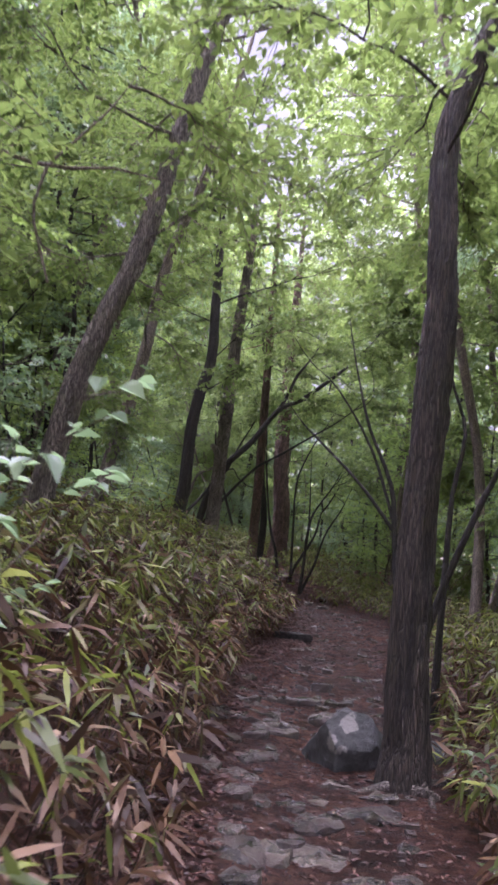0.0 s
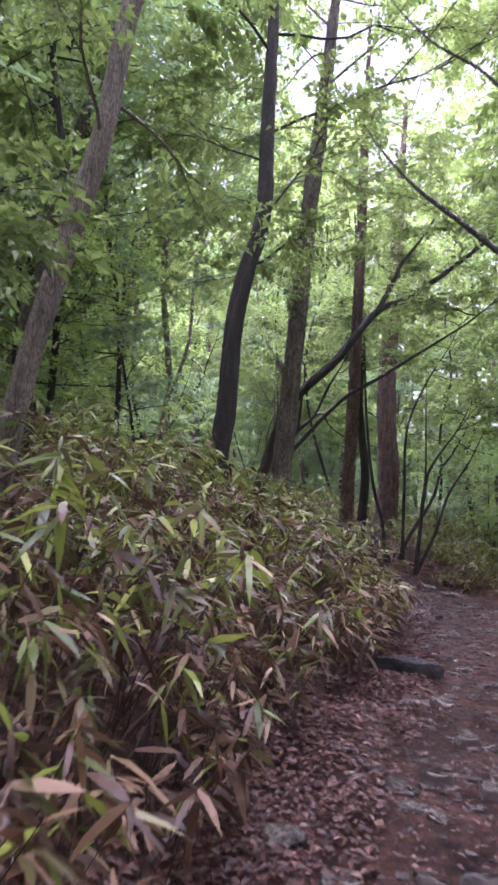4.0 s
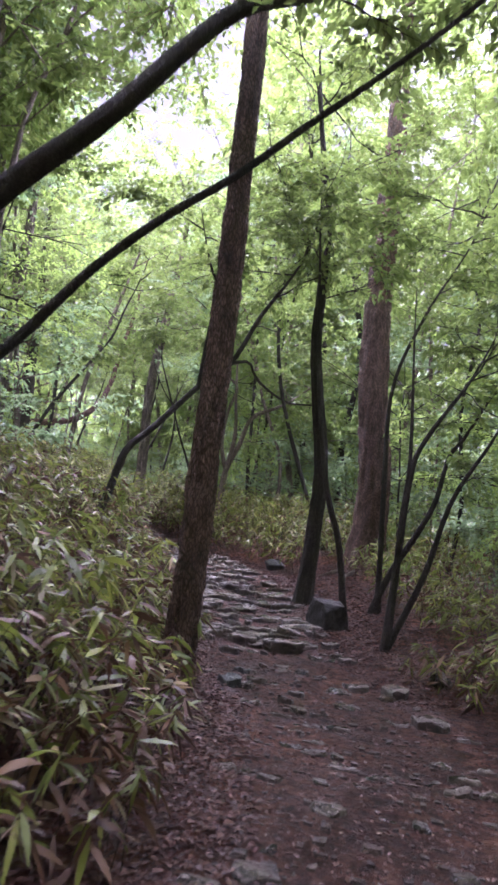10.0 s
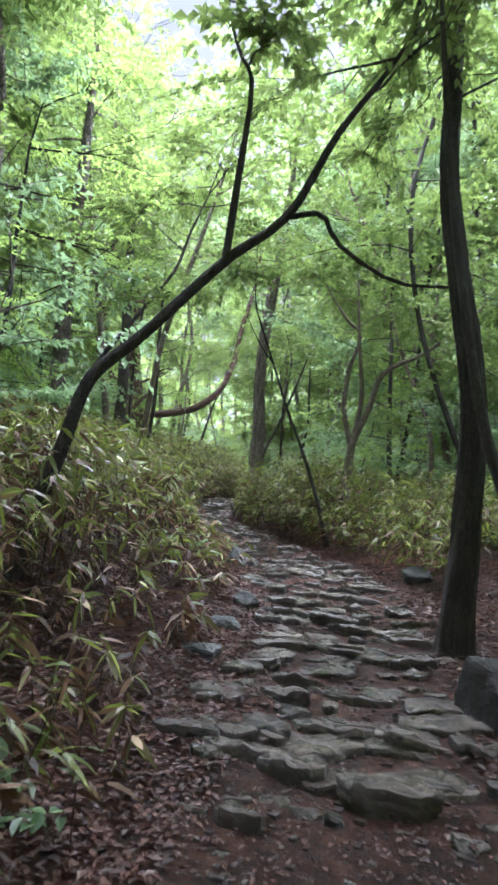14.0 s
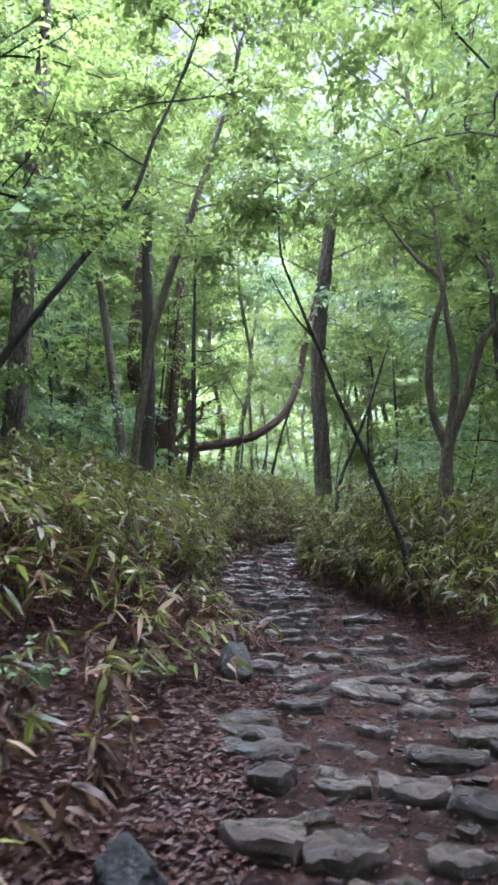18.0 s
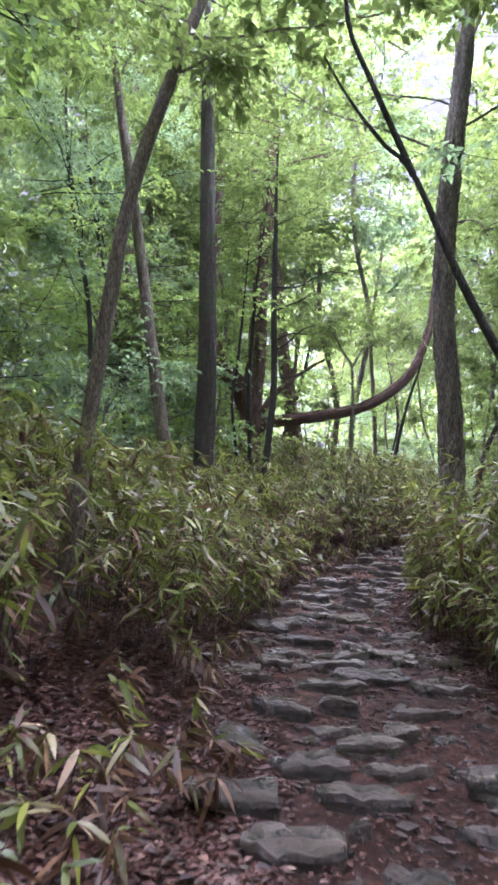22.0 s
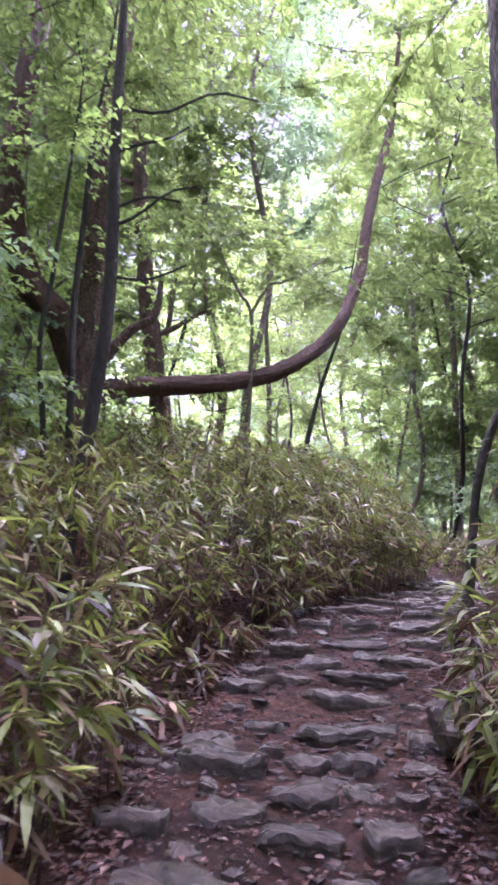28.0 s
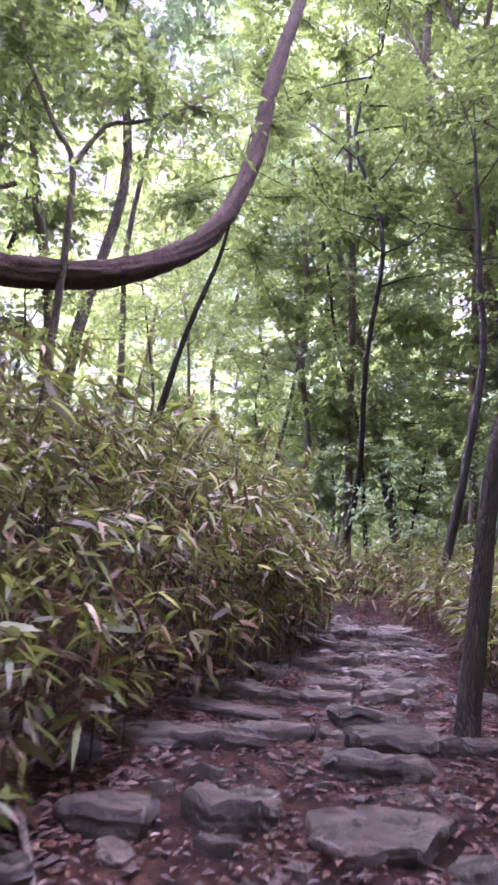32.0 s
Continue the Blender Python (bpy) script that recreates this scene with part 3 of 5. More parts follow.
known_tree("black_tree", "wet black crooked trunk rising out of the bamboo", "dark",
           [(P, [(-1.55, 14.18, 2.36), (-1.49, 14.2, 3.03), (-1.47, 14.21, 4.19), (-1.36, 14.24, 4.99), (-1.19, 14.3, 5.84), (-1.22, 14.29, 7.15)], 0.15, 0.1, 4, True)],
           (13, 2.6, 0.52, 1.0, 24), 4)
known_tree("oak_tree", "straight grey oak with a knot, above the bamboo", "oak",
           [(P, [(-0.98, 16.6, 2.22), (-0.96, 16.6, 3.12), (-0.91, 16.61, 4.27), (-0.86, 16.61, 5.47), (-0.8, 16.62, 7.06), (-0.73, 16.64, 8.2), (-0.66, 16.65, 9.38)], 0.175, 0.13, 4, True),
            ("knot", [(-1.0, 16.52, 4.1), (-1.1, 16.45, 4.2), (-1.15, 16.4, 4.24)], 0.09, 0.05, 0, False)],
           (12, 2.8, 0.55, 1.0, 26), 5)
known_tree("leaning_tree", "dark stem leaning far out over the trail, forked", "dark",
           [(P, [(-1.31, 16.79, 2.43), (-1.15, 16.87, 3.09), (-0.84, 17.03, 3.81), (-0.23, 17.24, 4.51), (0.45, 17.59, 5.53), (1.11, 17.93, 5.99), (2.36, 18.57, 7.22)], 0.1, 0.055, 2, True),
            ("fork", [(0.45, 17.59, 5.53), (0.69, 17.72, 6.08), (0.86, 17.8, 6.55), (1.16, 17.96, 7.02)], 0.05, 0.028, 1.2, False)],
           (9, 1.6, 0.65, 1.0, 22), 6)
known_tree("leaning_tree", "thin dark stem leaning over the trail", "dark",
           [(P, [(-1.13, 17.3, 2.56), (-0.81, 17.5, 3.03), (-0.38, 17.59, 3.57), (0.06, 17.72, 4.03), (0.54, 17.73, 4.33), (1.02, 17.69, 4.66), (1.49, 17.66, 4.98), (2.03, 17.59, 5.35)], 0.05, 0.026, 1.5, True)],
           (8, 1.3, 0.5, 1.0, 20), 7)
known_tree("pine_tree", "brown plated pine trunk at the trail's edge", "pine",
           [(P, [(0.05, 19.35, 1.79), (0.06, 19.37, 2.82), (0.08, 19.4, 4.1), (0.07, 19.42, 5.2), (0.06, 19.43, 6.65), (0.04, 19.45, 8.2)], 0.142, 0.105, 5, True)],
           (10, 2.4, 0.66, 1.0, 24), 8)
known_tree("thin_tree", "thin dark winding stem at the foot of the steps", "dark",
           [(P, [(0.3, 24.8, 0.97), (0.39, 24.82, 2.51), (0.38, 24.81, 3.36), (0.14, 24.77, 5.12), (0.14, 24.77, 6.24), (0.13, 24.77, 7.68), (-0.07, 24.74, 8.97)], 0.14, 0.075, 2, True)],
           (12, 2.0, 0.45, 1.0, 22), 9)
known_tree("thin_tree", "crooked young dark stem beside a rock", "dark",
           [(P, [(1.04, 23.92, 0.86), (0.89, 23.9, 1.92), (0.61, 23.86, 2.87), (0.36, 23.83, 4.59), (0.21, 23.81, 6.47)], 0.058, 0.028, 1.5, True)],
           (9, 1.3, 0.5, 1.0, 18), 10)
known_tree("pine_tree", "tall red pine with a thick scaly trunk", "pine",
           [(P, [(1.08, 27.51, 1.57), (1.14, 27.51, 3.29), (0.97, 27.5, 5.45), (0.95, 27.5, 6.69), (1.0, 27.5, 8.92), (1.07, 27.51, 12.28)], 0.36, 0.22, 4, True)],
           (12, 2.6, 0.5, 1.0, 24), 11)
known_tree("shrub", "many-stemmed dark shrub at the edge of the trail", "dark",
           [("stem", [(1.72, 22.61, 0.75), (1.87, 22.61, 2.76), (2.03, 22.6, 3.35), (2.5, 22.59, 4.09)], 0.055, 0.03, 1, True),
            ("stem", [(1.74, 22.61, 0.75), (1.8, 22.61, 2.25), (1.86, 22.61, 3.09), (1.81, 22.61, 4.7)], 0.044, 0.022, 0.8, True),
            ("stem", [(1.78, 22.7, 0.75), (2.14, 22.72, 1.61), (2.43, 22.71, 2.61), (2.84, 22.7, 3.34)], 0.05, 0.028, 1, True)],
           (9, 1.2, 0.45, 1.0, 20), 12)
known_tree("shrub", "slim bent stems among bright leaves", "dark",
           [("stem", [(1.5, 24.57, 1.4), (1.47, 24.57, 2.88), (1.49, 24.57, 4.54), (1.95, 24.54, 5.82), (2.46, 24.51, 6.75)], 0.05, 0.028, 1, True),
            ("stem", [(1.71, 24.55, 1.64), (2.24, 24.52, 2.61), (2.43, 24.51, 3.41), (2.64, 24.5, 3.74)], 0.06, 0.033, 1.4, True)],
           (9, 1.5, 0.4, 1.0, 20), 13)
known_tree("oak_tree", "straight grey oak beside the upper steps", "oak",
           [(P, [(-7.52, 36.07, 3.73), (-7.55, 36.05, 5.28), (-7.58, 36.03, 6.44), (-7.51, 36.07, 7.82), (-7.36, 36.16, 9.33), (-7.24, 36.24, 10.64)], 0.19, 0.145, 4, True)],
           (14, 3.0, 0.55, 1.0, 26), 14)
known_tree("thin_tree", "thin slanting dark stem out of the bamboo", "dark",
           [(P, [(-3.83, 31.77, 2.51), (-4.17, 31.64, 3.53), (-4.56, 31.46, 4.54), (-4.84, 31.34, 5.38), (-5.03, 31.26, 5.66)], 0.05, 0.026, 1, True),
            ("fork", [(-4.84, 31.34, 5.38), (-5.14, 31.21, 6.27), (-5.29, 31.15, 6.78), (-5.32, 31.14, 7.54)], 0.026, 0.016, 0.8, False)],
           (8, 1.5, 0.6, 1.0, 24), 15)
known_tree("forked_tree", "crooked grey tree forking low into several stems", "smooth",
           [(P, [(-3.47, 32.47, 2.78), (-3.41, 32.49, 3.8), (-3.11, 32.6, 4.62), (-2.83, 32.7, 5.45), (-2.13, 32.94, 5.86)], 0.11, 0.05, 2, True),
            ("fork", [(-3.41, 32.49, 3.8), (-3.6, 32.43, 4.55), (-3.54, 32.45, 5.5), (-3.34, 32.52, 6.27), (-3.59, 32.43, 6.59)], 0.064, 0.036, 1.5, False),
            ("fork", [(-3.39, 32.5, 3.89), (-3.26, 32.54, 4.91), (-3.35, 32.52, 6.07)], 0.064, 0.036, 2, False)],
           (12, 1.9, 0.5, 1.0, 22), 16)
known_tree("leaning_tree", "slanting brown stem behind the bamboo", "smooth",
           [(P, [(-7.29, 30.21, 3.64), (-7.23, 30.29, 4.65), (-7.14, 30.42, 5.85), (-6.94, 30.7, 7.14), (-6.79, 30.92, 8.03), (-6.55, 31.26, 9.56)], 0.078, 0.052, 2, True)],
           (12, 2.0, 0.5, 1.0, 22), 17)
known_tree("tree", "brown trunk leaning back into the slope", "smooth",
           [(P, [(-10.95, 33.51, 4.16), (-11.11, 33.28, 5.75), (-11.33, 32.97, 8.03), (-11.47, 32.76, 9.36), (-11.56, 32.63, 10.27)], 0.11, 0.075, 3, True)],
           (10, 2.2, 0.7, 1.0, 24), 18)
known_tree("tree", "straight dark trunk with moss on its bark", "mossy",
           [(P, [(-11.65, 34.79, 4.41), (-11.65, 34.79, 6.24), (-11.69, 34.74, 8.18), (-11.75, 34.66, 10.81)], 0.185, 0.128, 4, True)],
           (11, 2.4, 0.72, 1.0, 24), 19)
known_tree("leaning_tree", "dark forked stem leaning out over the stone steps", "dark",
           [(P, [(-2.41, 22.47, 1.96), (-2.32, 22.56, 2.41), (-2.20, 22.66, 2.96), (-1.92, 22.91, 3.37), (-1.44, 23.34, 4.12), (-1.04, 23.70, 4.64), (-0.72, 23.98, 5.51), (-0.38, 24.29, 6.24)], 0.062, 0.035, 1.5, True),
            ("fork", [(-1.44, 23.34, 4.12), (-1.40, 23.38, 4.83), (-1.35, 23.42, 5.77), (-1.44, 23.34, 6.05)], 0.038, 0.02, 1, False),
            ("fork", [(-1.04, 23.70, 4.62), (-0.81, 23.91, 4.70), (-0.67, 24.03, 4.44), (-0.26, 24.40, 4.19), (0.16, 24.78, 4.23)], 0.028, 0.014, 0, False)],
           (9, 1.6, 0.55, 1.0, 22), 20)
known_tree("thin_tree", "dark branch-like stem arching over the bamboo", "dark",
           [(P, [(-6.26, 27.42, 4.57), (-5.9, 27.86, 5.46), (-5.51, 28.33, 6.42), (-5.35, 28.51, 7.21), (-5.21, 28.68, 7.81)], 0.055, 0.03, 1, True)],
           (8, 1.4, 0.5, 1.0, 22), 22)
known_tree("tree", "dark straight trunk on the slope", "oak",
           [(P, [(-9.09, 29.4, 4.22), (-9.09, 29.4, 6.3), (-9.05, 29.4, 7.72)], 0.2, 0.14, 5, True)],
           (14, 2.6, 0.4, 1.0, 24), 23)
known_tree("tree", "slim trunk with green moss at its foot beside the steps", "mossy",
           [(P, [(-9.47, 39.92, 2.96), (-9.4, 39.95, 3.7), (-9.33, 39.97, 4.28), (-9.16, 40.02, 4.91), (-8.91, 40.09, 5.46)], 0.056, 0.042, 4, True)],
           (9, 2.0, 0.72, 1.0, 20), 24)
known_tree("thin_tree", "thin dark sapling stem below the curved limb", "dark",
           [(P, [(-14.64, 44.41, 5.73), (-14.42, 44.58, 6.92), (-14.26, 44.7, 7.59), (-14.02, 44.89, 8.5), (-13.94, 44.95, 8.97)], 0.07, 0.036, 2, True)],
           (6, 1.2, 0.7, 1.0, 16), 25)
known_tree("thin_tree", "pale thin stem forking beside the curved limb", "smooth",
           [(P, [(-13.29, 40.71, 5.32), (-13.25, 40.74, 6.37), (-13.26, 40.73, 7.45), (-13.42, 40.6, 7.83)], 0.055, 0.03, 1.5, True),
            ("fork", [(-13.26, 40.73, 7.45), (-13.05, 40.91, 7.95), (-12.88, 41.05, 8.02)], 0.03, 0.018, 1, False)],
           (5, 1.2, 0.75, 1.0, 14), 26)
known_tree("pine_tree", "red pine with dead broken lower branches", "pine",
           [(P, [(-15.61, 41.09, 5.86), (-15.79, 40.91, 7.52), (-15.96, 40.73, 9.35), (-16.06, 40.63, 11.08)], 0.22, 0.14, 4, True),
            ("dead_branch", [(-15.8, 40.88, 7.61), (-15.53, 41.18, 7.8), (-15.31, 41.43, 8.04), (-15.08, 41.68, 8.23)], 0.065, 0.035, 0, False),
            ("dead_branch", [(-16.0, 40.66, 10.78), (-16.17, 40.47, 10.76), (-16.5, 40.09, 10.88)], 0.07, 0.05, 0, False)],
           (10, 2.2, 0.6, 1.0, 18), 27)
known_tree("thin_tree", "dark bare lower stem with many thin twigs", "dark",
           [(P, [(-11.66, 36.15, 3.51), (-11.58, 36.27, 4.76), (-11.53, 36.34, 6.0), (-11.54, 36.31, 7.5), (-11.54, 36.31, 8.6)], 0.075, 0.055, 2.5, True),
            ("dead_branch", [(-11.52, 36.3, 7.37), (-11.37, 36.5, 7.5), (-11.2, 36.72, 7.62), (-11.08, 36.88, 7.79)], 0.022, 0.01, 0, False),
            ("dead_branch", [(-11.5, 36.34, 6.78), (-11.32, 36.56, 6.93), (-11.11, 36.83, 6.93)], 0.022, 0.01, 0, False),
            ("dead_branch", [(-11.51, 36.32, 6.58), (-11.38, 36.48, 6.7), (-11.18, 36.74, 7.02), (-11.01, 36.96, 7.13)], 0.02, 0.009, 0, False),
            ("dead_branch", [(-11.5, 36.34, 6.05), (-11.29, 36.6, 6.06), (-11.06, 36.9, 6.26)], 0.017, 0.009, 0, False),
            ("dead_branch", [(-11.52, 36.3, 7.87), (-11.24, 36.67, 7.9), (-10.92, 37.08, 8.23), (-10.62, 37.47, 8.23)], 0.02, 0.009, 0, False)],
           (8, 1.4, 0.72, 1.0, 9), 28)
known_tree("candelabra_pine", "old pine with a limb lying level and turning upward", "pine",
           [(P, [(-13.95, 37.87, 5.0), (-13.93, 37.9, 6.17), (-13.83, 37.96, 7.58), (-13.79, 37.98, 9.33), (-13.71, 38.07, 10.74)], 0.29, 0.16, 3, True),
            ("limb", [(-14.1, 37.92, 5.5), (-13.95, 38.48, 5.77), (-13.72, 39.36, 5.99), (-13.4, 40.58, 6.29), (-13.12, 41.62, 6.74), (-12.85, 42.66, 7.6), (-12.67, 43.32, 8.91), (-12.58, 43.66, 10.45), (-12.42, 44.28, 12.5), (-12.37, 44.48, 13.68)], 0.155, 0.105, 2, False),
            ("limb", [(-13.92, 37.85, 5.9), (-14.13, 37.57, 6.62), (-14.38, 37.27, 7.06), (-14.56, 37.05, 7.85), (-14.59, 37.02, 8.87), (-14.54, 37.08, 10.31)], 0.22, 0.16, 3, False),
            ("dead_branch", [(-13.6, 37.9, 5.9), (-13.28, 38.15, 6.41), (-13.07, 38.4, 6.64), (-13.03, 38.44, 7.14)], 0.085, 0.037, 0, False)],
           (14, 2.8, 0.62, 1.0, 22), 29)
known_tree("thin_tree", "thin dark stem close by the old pine", "dark",
           [(P, [(-13.13, 37.16, 5.28), (-13.15, 37.13, 6.26), (-13.13, 37.16, 7.22), (-13.09, 37.21, 8.63), (-13.02, 37.3, 9.71)], 0.055, 0.034, 1.5, True)],
           (3, 1.0, 0.85, 1.0, 10), 37)
known_tree("thin_tree", "thin dark stem close by the old pine", "dark",
           [(P, [(-13.35, 36.93, 5.13), (-13.4, 36.86, 5.95), (-13.34, 36.94, 6.83), (-13.29, 37.01, 7.97)], 0.042, 0.027, 2, True)],
           (3, 1.0, 0.85, 1.0, 10), 38)
known_tree("shrub", "dark forked shrub behind the oak", "dark",
           [("stem", [(1.85, 8.66, 1.4), (1.8, 8.67, 2.0), (1.73, 8.69, 2.63), (1.43, 8.76, 3.36), (1.29, 8.8, 3.89)], 0.05, 0.024, 1, True),
            ("fork", [(1.83, 8.67, 1.99), (1.36, 8.78, 2.61), (0.83, 8.91, 3.14), (0.63, 8.96, 3.33)], 0.03, 0.014, 0.6, False),
            ("fork", [(1.81, 8.67, 2.06), (1.48, 8.75, 3.06), (1.0, 8.87, 3.88), (0.68, 8.95, 4.19)], 0.024, 0.012, 0.6, False)],
           (9, 1.3, 0.5, 1.0, 12), 30)
known_tree("shrub", "slim dark stems rising beside the oak", "dark",
           [("stem", [(2.0, 7.1, 1.43), (2.05, 7.08, 2.36), (2.16, 7.05, 3.02), (2.04, 7.09, 3.51)], 0.045, 0.022, 1, True),
            ("stem", [(2.02, 7.09, 1.49), (2.31, 7.0, 2.26), (2.49, 6.94, 2.67)], 0.05, 0.03, 1.5, True)],
           (9, 1.3, 0.4, 1.0, 14), 31)
known_tree("tree", "tree on the bank with thin hanging boughs", "smooth",
           [(P, [(-2.75, 4.2, 1.5), (-2.7, 4.25, 3.0), (-2.6, 4.3, 4.4), (-2.4, 4.2, 6.5)], 0.12, 0.08, 3, True),
            ("bough", [(-2.62, 4.28, 4.1), (-2.45, 4.3, 4.19), (-2.04, 4.45, 4.25), (-1.7, 4.57, 4.22), (-1.28, 4.71, 4.34), (-1.0, 4.81, 4.34)], 0.026, 0.011, 0.4, False),
            ("bough", [(-1.72, 4.56, 4.23), (-1.77, 4.54, 3.87), (-1.69, 4.57, 3.58), (-1.61, 4.6, 3.34)], 0.013, 0.009, 0, False),
            ("bough", [(-1.7, 4.56, 4.25), (-1.51, 4.63, 4.56), (-1.41, 4.67, 4.72)], 0.012, 0.008, 0.5, False)],
           (12, 2.2, 0.4, 1.0, 16), 32)
known_tree("tree", "thin dark stem beyond the mossy tree", "dark",
           [(P, [(-10.7, 46.14, 4.16), (-10.49, 46.08, 5.11), (-10.19, 46.0, 6.81), (-10.22, 46.01, 8.02)], 0.07, 0.045, 3, True)],
           (9, 1.8, 0.5, 1.0, 16), 33)
known_tree("tree", "tall tree with a forked top against the sky", "smooth",
           [(P, [(-10.9, 50.0, 8.0), (-10.81, 50.06, 11.76), (-11.03, 50.07, 13.58), (-11.83, 50.09, 15.28), (-12.79, 50.12, 17.32)], 0.11, 0.06, 2, True),
            ("fork", [(-11.03, 50.07, 13.58), (-10.71, 50.06, 15.17), (-10.45, 50.05, 16.53)], 0.1, 0.06, 2, False)],
           (16, 2.6, 0.4, 1.0, 16), 34, 0.16)
known_tree("tree", "tall straight trunk in the wood ahead", "oak",
           [(P, [(-14.07, 51.72, 7.8), (-14.08, 51.72, 11.04), (-14.22, 51.68, 14.22), (-14.35, 51.65, 16.77)], 0.105, 0.07, 3, True)],
           (18, 2.8, 0.3, 1.0, 16), 35, 0.16)
known_tree("tree", "tall slanting tree in the wood ahead", "smooth",
           [(P, [(-18.93, 48.87, 8.68), (-19.02, 48.81, 11.62), (-18.69, 49.01, 14.66), (-18.44, 49.15, 16.7)], 0.1, 0.06, 3, True)],
           (18, 2.8, 0.3, 1.0, 16), 36, 0.16)
KNOWN = np.array([(o.children[0].data.vertices[0].co.x, o.children[0].data.vertices[0].co.y) for o in scene.objects if o.parent is None and o.get("category") == "tree"])


# ---- the forest around: a few grown trees, each repeated with its own turn and size ----
def grown_tree(name, label, height, r, bark, limbs_n, reach, lo, per, leaf, seed, leaf_mat, each=12, rise=0.3):
    rng = np.random.default_rng(seed)
    tree = tagged(new(name), label, "tree", "trees of the wood")
    n = 7
    sp = np.zeros((n, 3))
    sp[:, 2] = np.linspace(-0.3, height, n)
    sp[1:, :2] = np.cumsum(rng.normal(0, 0.022 * height, (n - 1, 2)), 0)
    me, q = stem_mesh("trunk", sp, r, r * 0.55, 0.7, BARK[bark], 8, 0.5, 0.1, seed, 0.6)
    part_of("trunk", me, tree)
    foliage_parts(rng, tree, limb_curves(rng, q, limbs_n, reach, lo, 1.0, rise), per, leaf, BARK[bark], leaf_mat, False, leaves_each=each, sticks=False)
    return tree


PROTO = [grown_tree("tree", "slender grey-brown woodland tree in full leaf", 17, 0.095, "smooth", 26, 3.1, 0.12, 16, 0.19, 101, LEAF),
         grown_tree("tree", "tall dark woodland tree in full leaf", 19, 0.11, "dark", 28, 3.3, 0.14, 16, 0.19, 102, LEAF),
         grown_tree("tree", "woodland oak with a rough trunk in full leaf", 18, 0.125, "oak", 27, 3.4, 0.16, 16, 0.19, 103, LEAF),
         grown_tree("tree", "young thin woodland tree in full leaf", 9, 0.05, "smooth", 16, 2.3, 0.12, 14, 0.14, 104, COOL_LEAF)]
NEAR = [grown_tree("tree", "slim woodland tree in full leaf near the trail", 14, 0.07, "smooth", 22, 2.6, 0.2, 18, 0.12, 105, LEAF),
        grown_tree("tree", "dark slim woodland tree near the trail", 13, 0.062, "dark", 21, 2.5, 0.22, 18, 0.115, 106, COOL_LEAF)]
HIGH = [grown_tree("tree", "slim tree with a high crown arching over the trail", 14, 0.066, "smooth", 22, 3.4, 0.42, 20, 0.125, 107, LEAF),
        grown_tree("tree", "dark slim tree with a high crown beside the trail", 13, 0.06, "dark", 20, 3.1, 0.42, 20, 0.12, 108, LEAF)]
TALL = [grown_tree("tree", "tall tree with its crown high above the trail", 19, 0.1, "smooth", 28, 4.2, 0.4, 26, 0.13, 109, LEAF),
        grown_tree("tree", "tall grey tree with its crown high above the trail", 18, 0.095, "oak", 26, 4.0, 0.4, 26, 0.125, 110, COOL_LEAF)]
FAR = [grown_tree("tree", "woodland tree far back among the others", 21, 0.13, "oak", 27, 3.9, 0.05, 14, 0.34, 121, LEAF, 8),
       # pale COOL_LEAF here puts distance haze into the leaf colour
       grown_tree("tree", "broad leafy tree far back in the wood", 17, 0.11, "smooth", 24, 3.6, 0.03, 14, 0.31, 122, COOL_LEAF, 8)]
SAPS = [grown_tree("sapling", "low sapling with layered green leaves", 2.8, 0.02, "smooth", 10, 1.2, 0.25, 8, 0.105, 111, COOL_LEAF, 10),
        grown_tree("sapling", "slim sapling with spreading bright leaves", 4.6, 0.03, "dark", 14, 1.7, 0.25, 8, 0.11, 112, LEAF, 10),
        grown_tree("sapling", "small leafy maple sapling", 3.6, 0.025, "smooth", 13, 1.6, 0.2, 9, 0.105, 113, COOL_LEAF, 10)]
# Understory maples; their lightened leaves brighten the middle height by colour.
MAPLES = [grown_tree("maple_tree", "small maple with flat layers of bright leaves", 5.2, 0.04, "smooth", 17, 2.2, 0.22, 13, 0.085, 131, BRIGHT_LEAF, 12, 0.08),
          grown_tree("maple_tree", "slim maple with spreading thin yellow-green leaves", 6.6, 0.05, "dark", 19, 2.5, 0.25, 13, 0.09, 132, BRIGHT_LEAF, 12, 0.12)]
rng = np.random.default_rng(7)


GLADES = [(-11.2, 38.2, 3.0), (-12.6, 41.5, 2.6), (-10.0, 35.0, 1.6), (-2.2, 12.5, 1.6), (-11.5, 44.5, 2.0), (-3.2, 30.5, 1.6), (-2.8, 15.5, 2.2), (-3.4, 10.5, 2.0), (-2.6, 19.5, 1.8)]


def scatter(n, x0, x1, y0, y1, gap, lo, hi, avoid):
    """Places at least gap apart, between lo and hi metres from the trail."""
    got = [tuple(a) for a in avoid]
    first = len(got)
    for _ in range(n * 25):
        if len(got) - first >= n:
            break
        x, y = rng.uniform(x0, x1), rng.uniform(y0, y1)
        d, z, hw = trail(x, y)
        if not lo < abs(d[0]) - hw[0] < hi or any((x - a) ** 2 + (y - c) ** 2 < r * r for a, c, r in GLADES):
            continue
        if d[0] < -4 and hi < 30 and rng.random() < 0.45:
            continue
        a = np.array(got)
        if ((a[:, 0] - x) ** 2 + (a[:, 1] - y) ** 2).min() < gap * gap:
            continue
        got.append((x, y))
    return got[first:]


near_places = scatter(150, -34, 20, -6, 68, 1.8, 4.0, 20, KNOWN)
high_places = scatter(46, -30, 14, -2, 62, 2.2, 2.2, 5.0, np.vstack([KNOWN, near_places]))
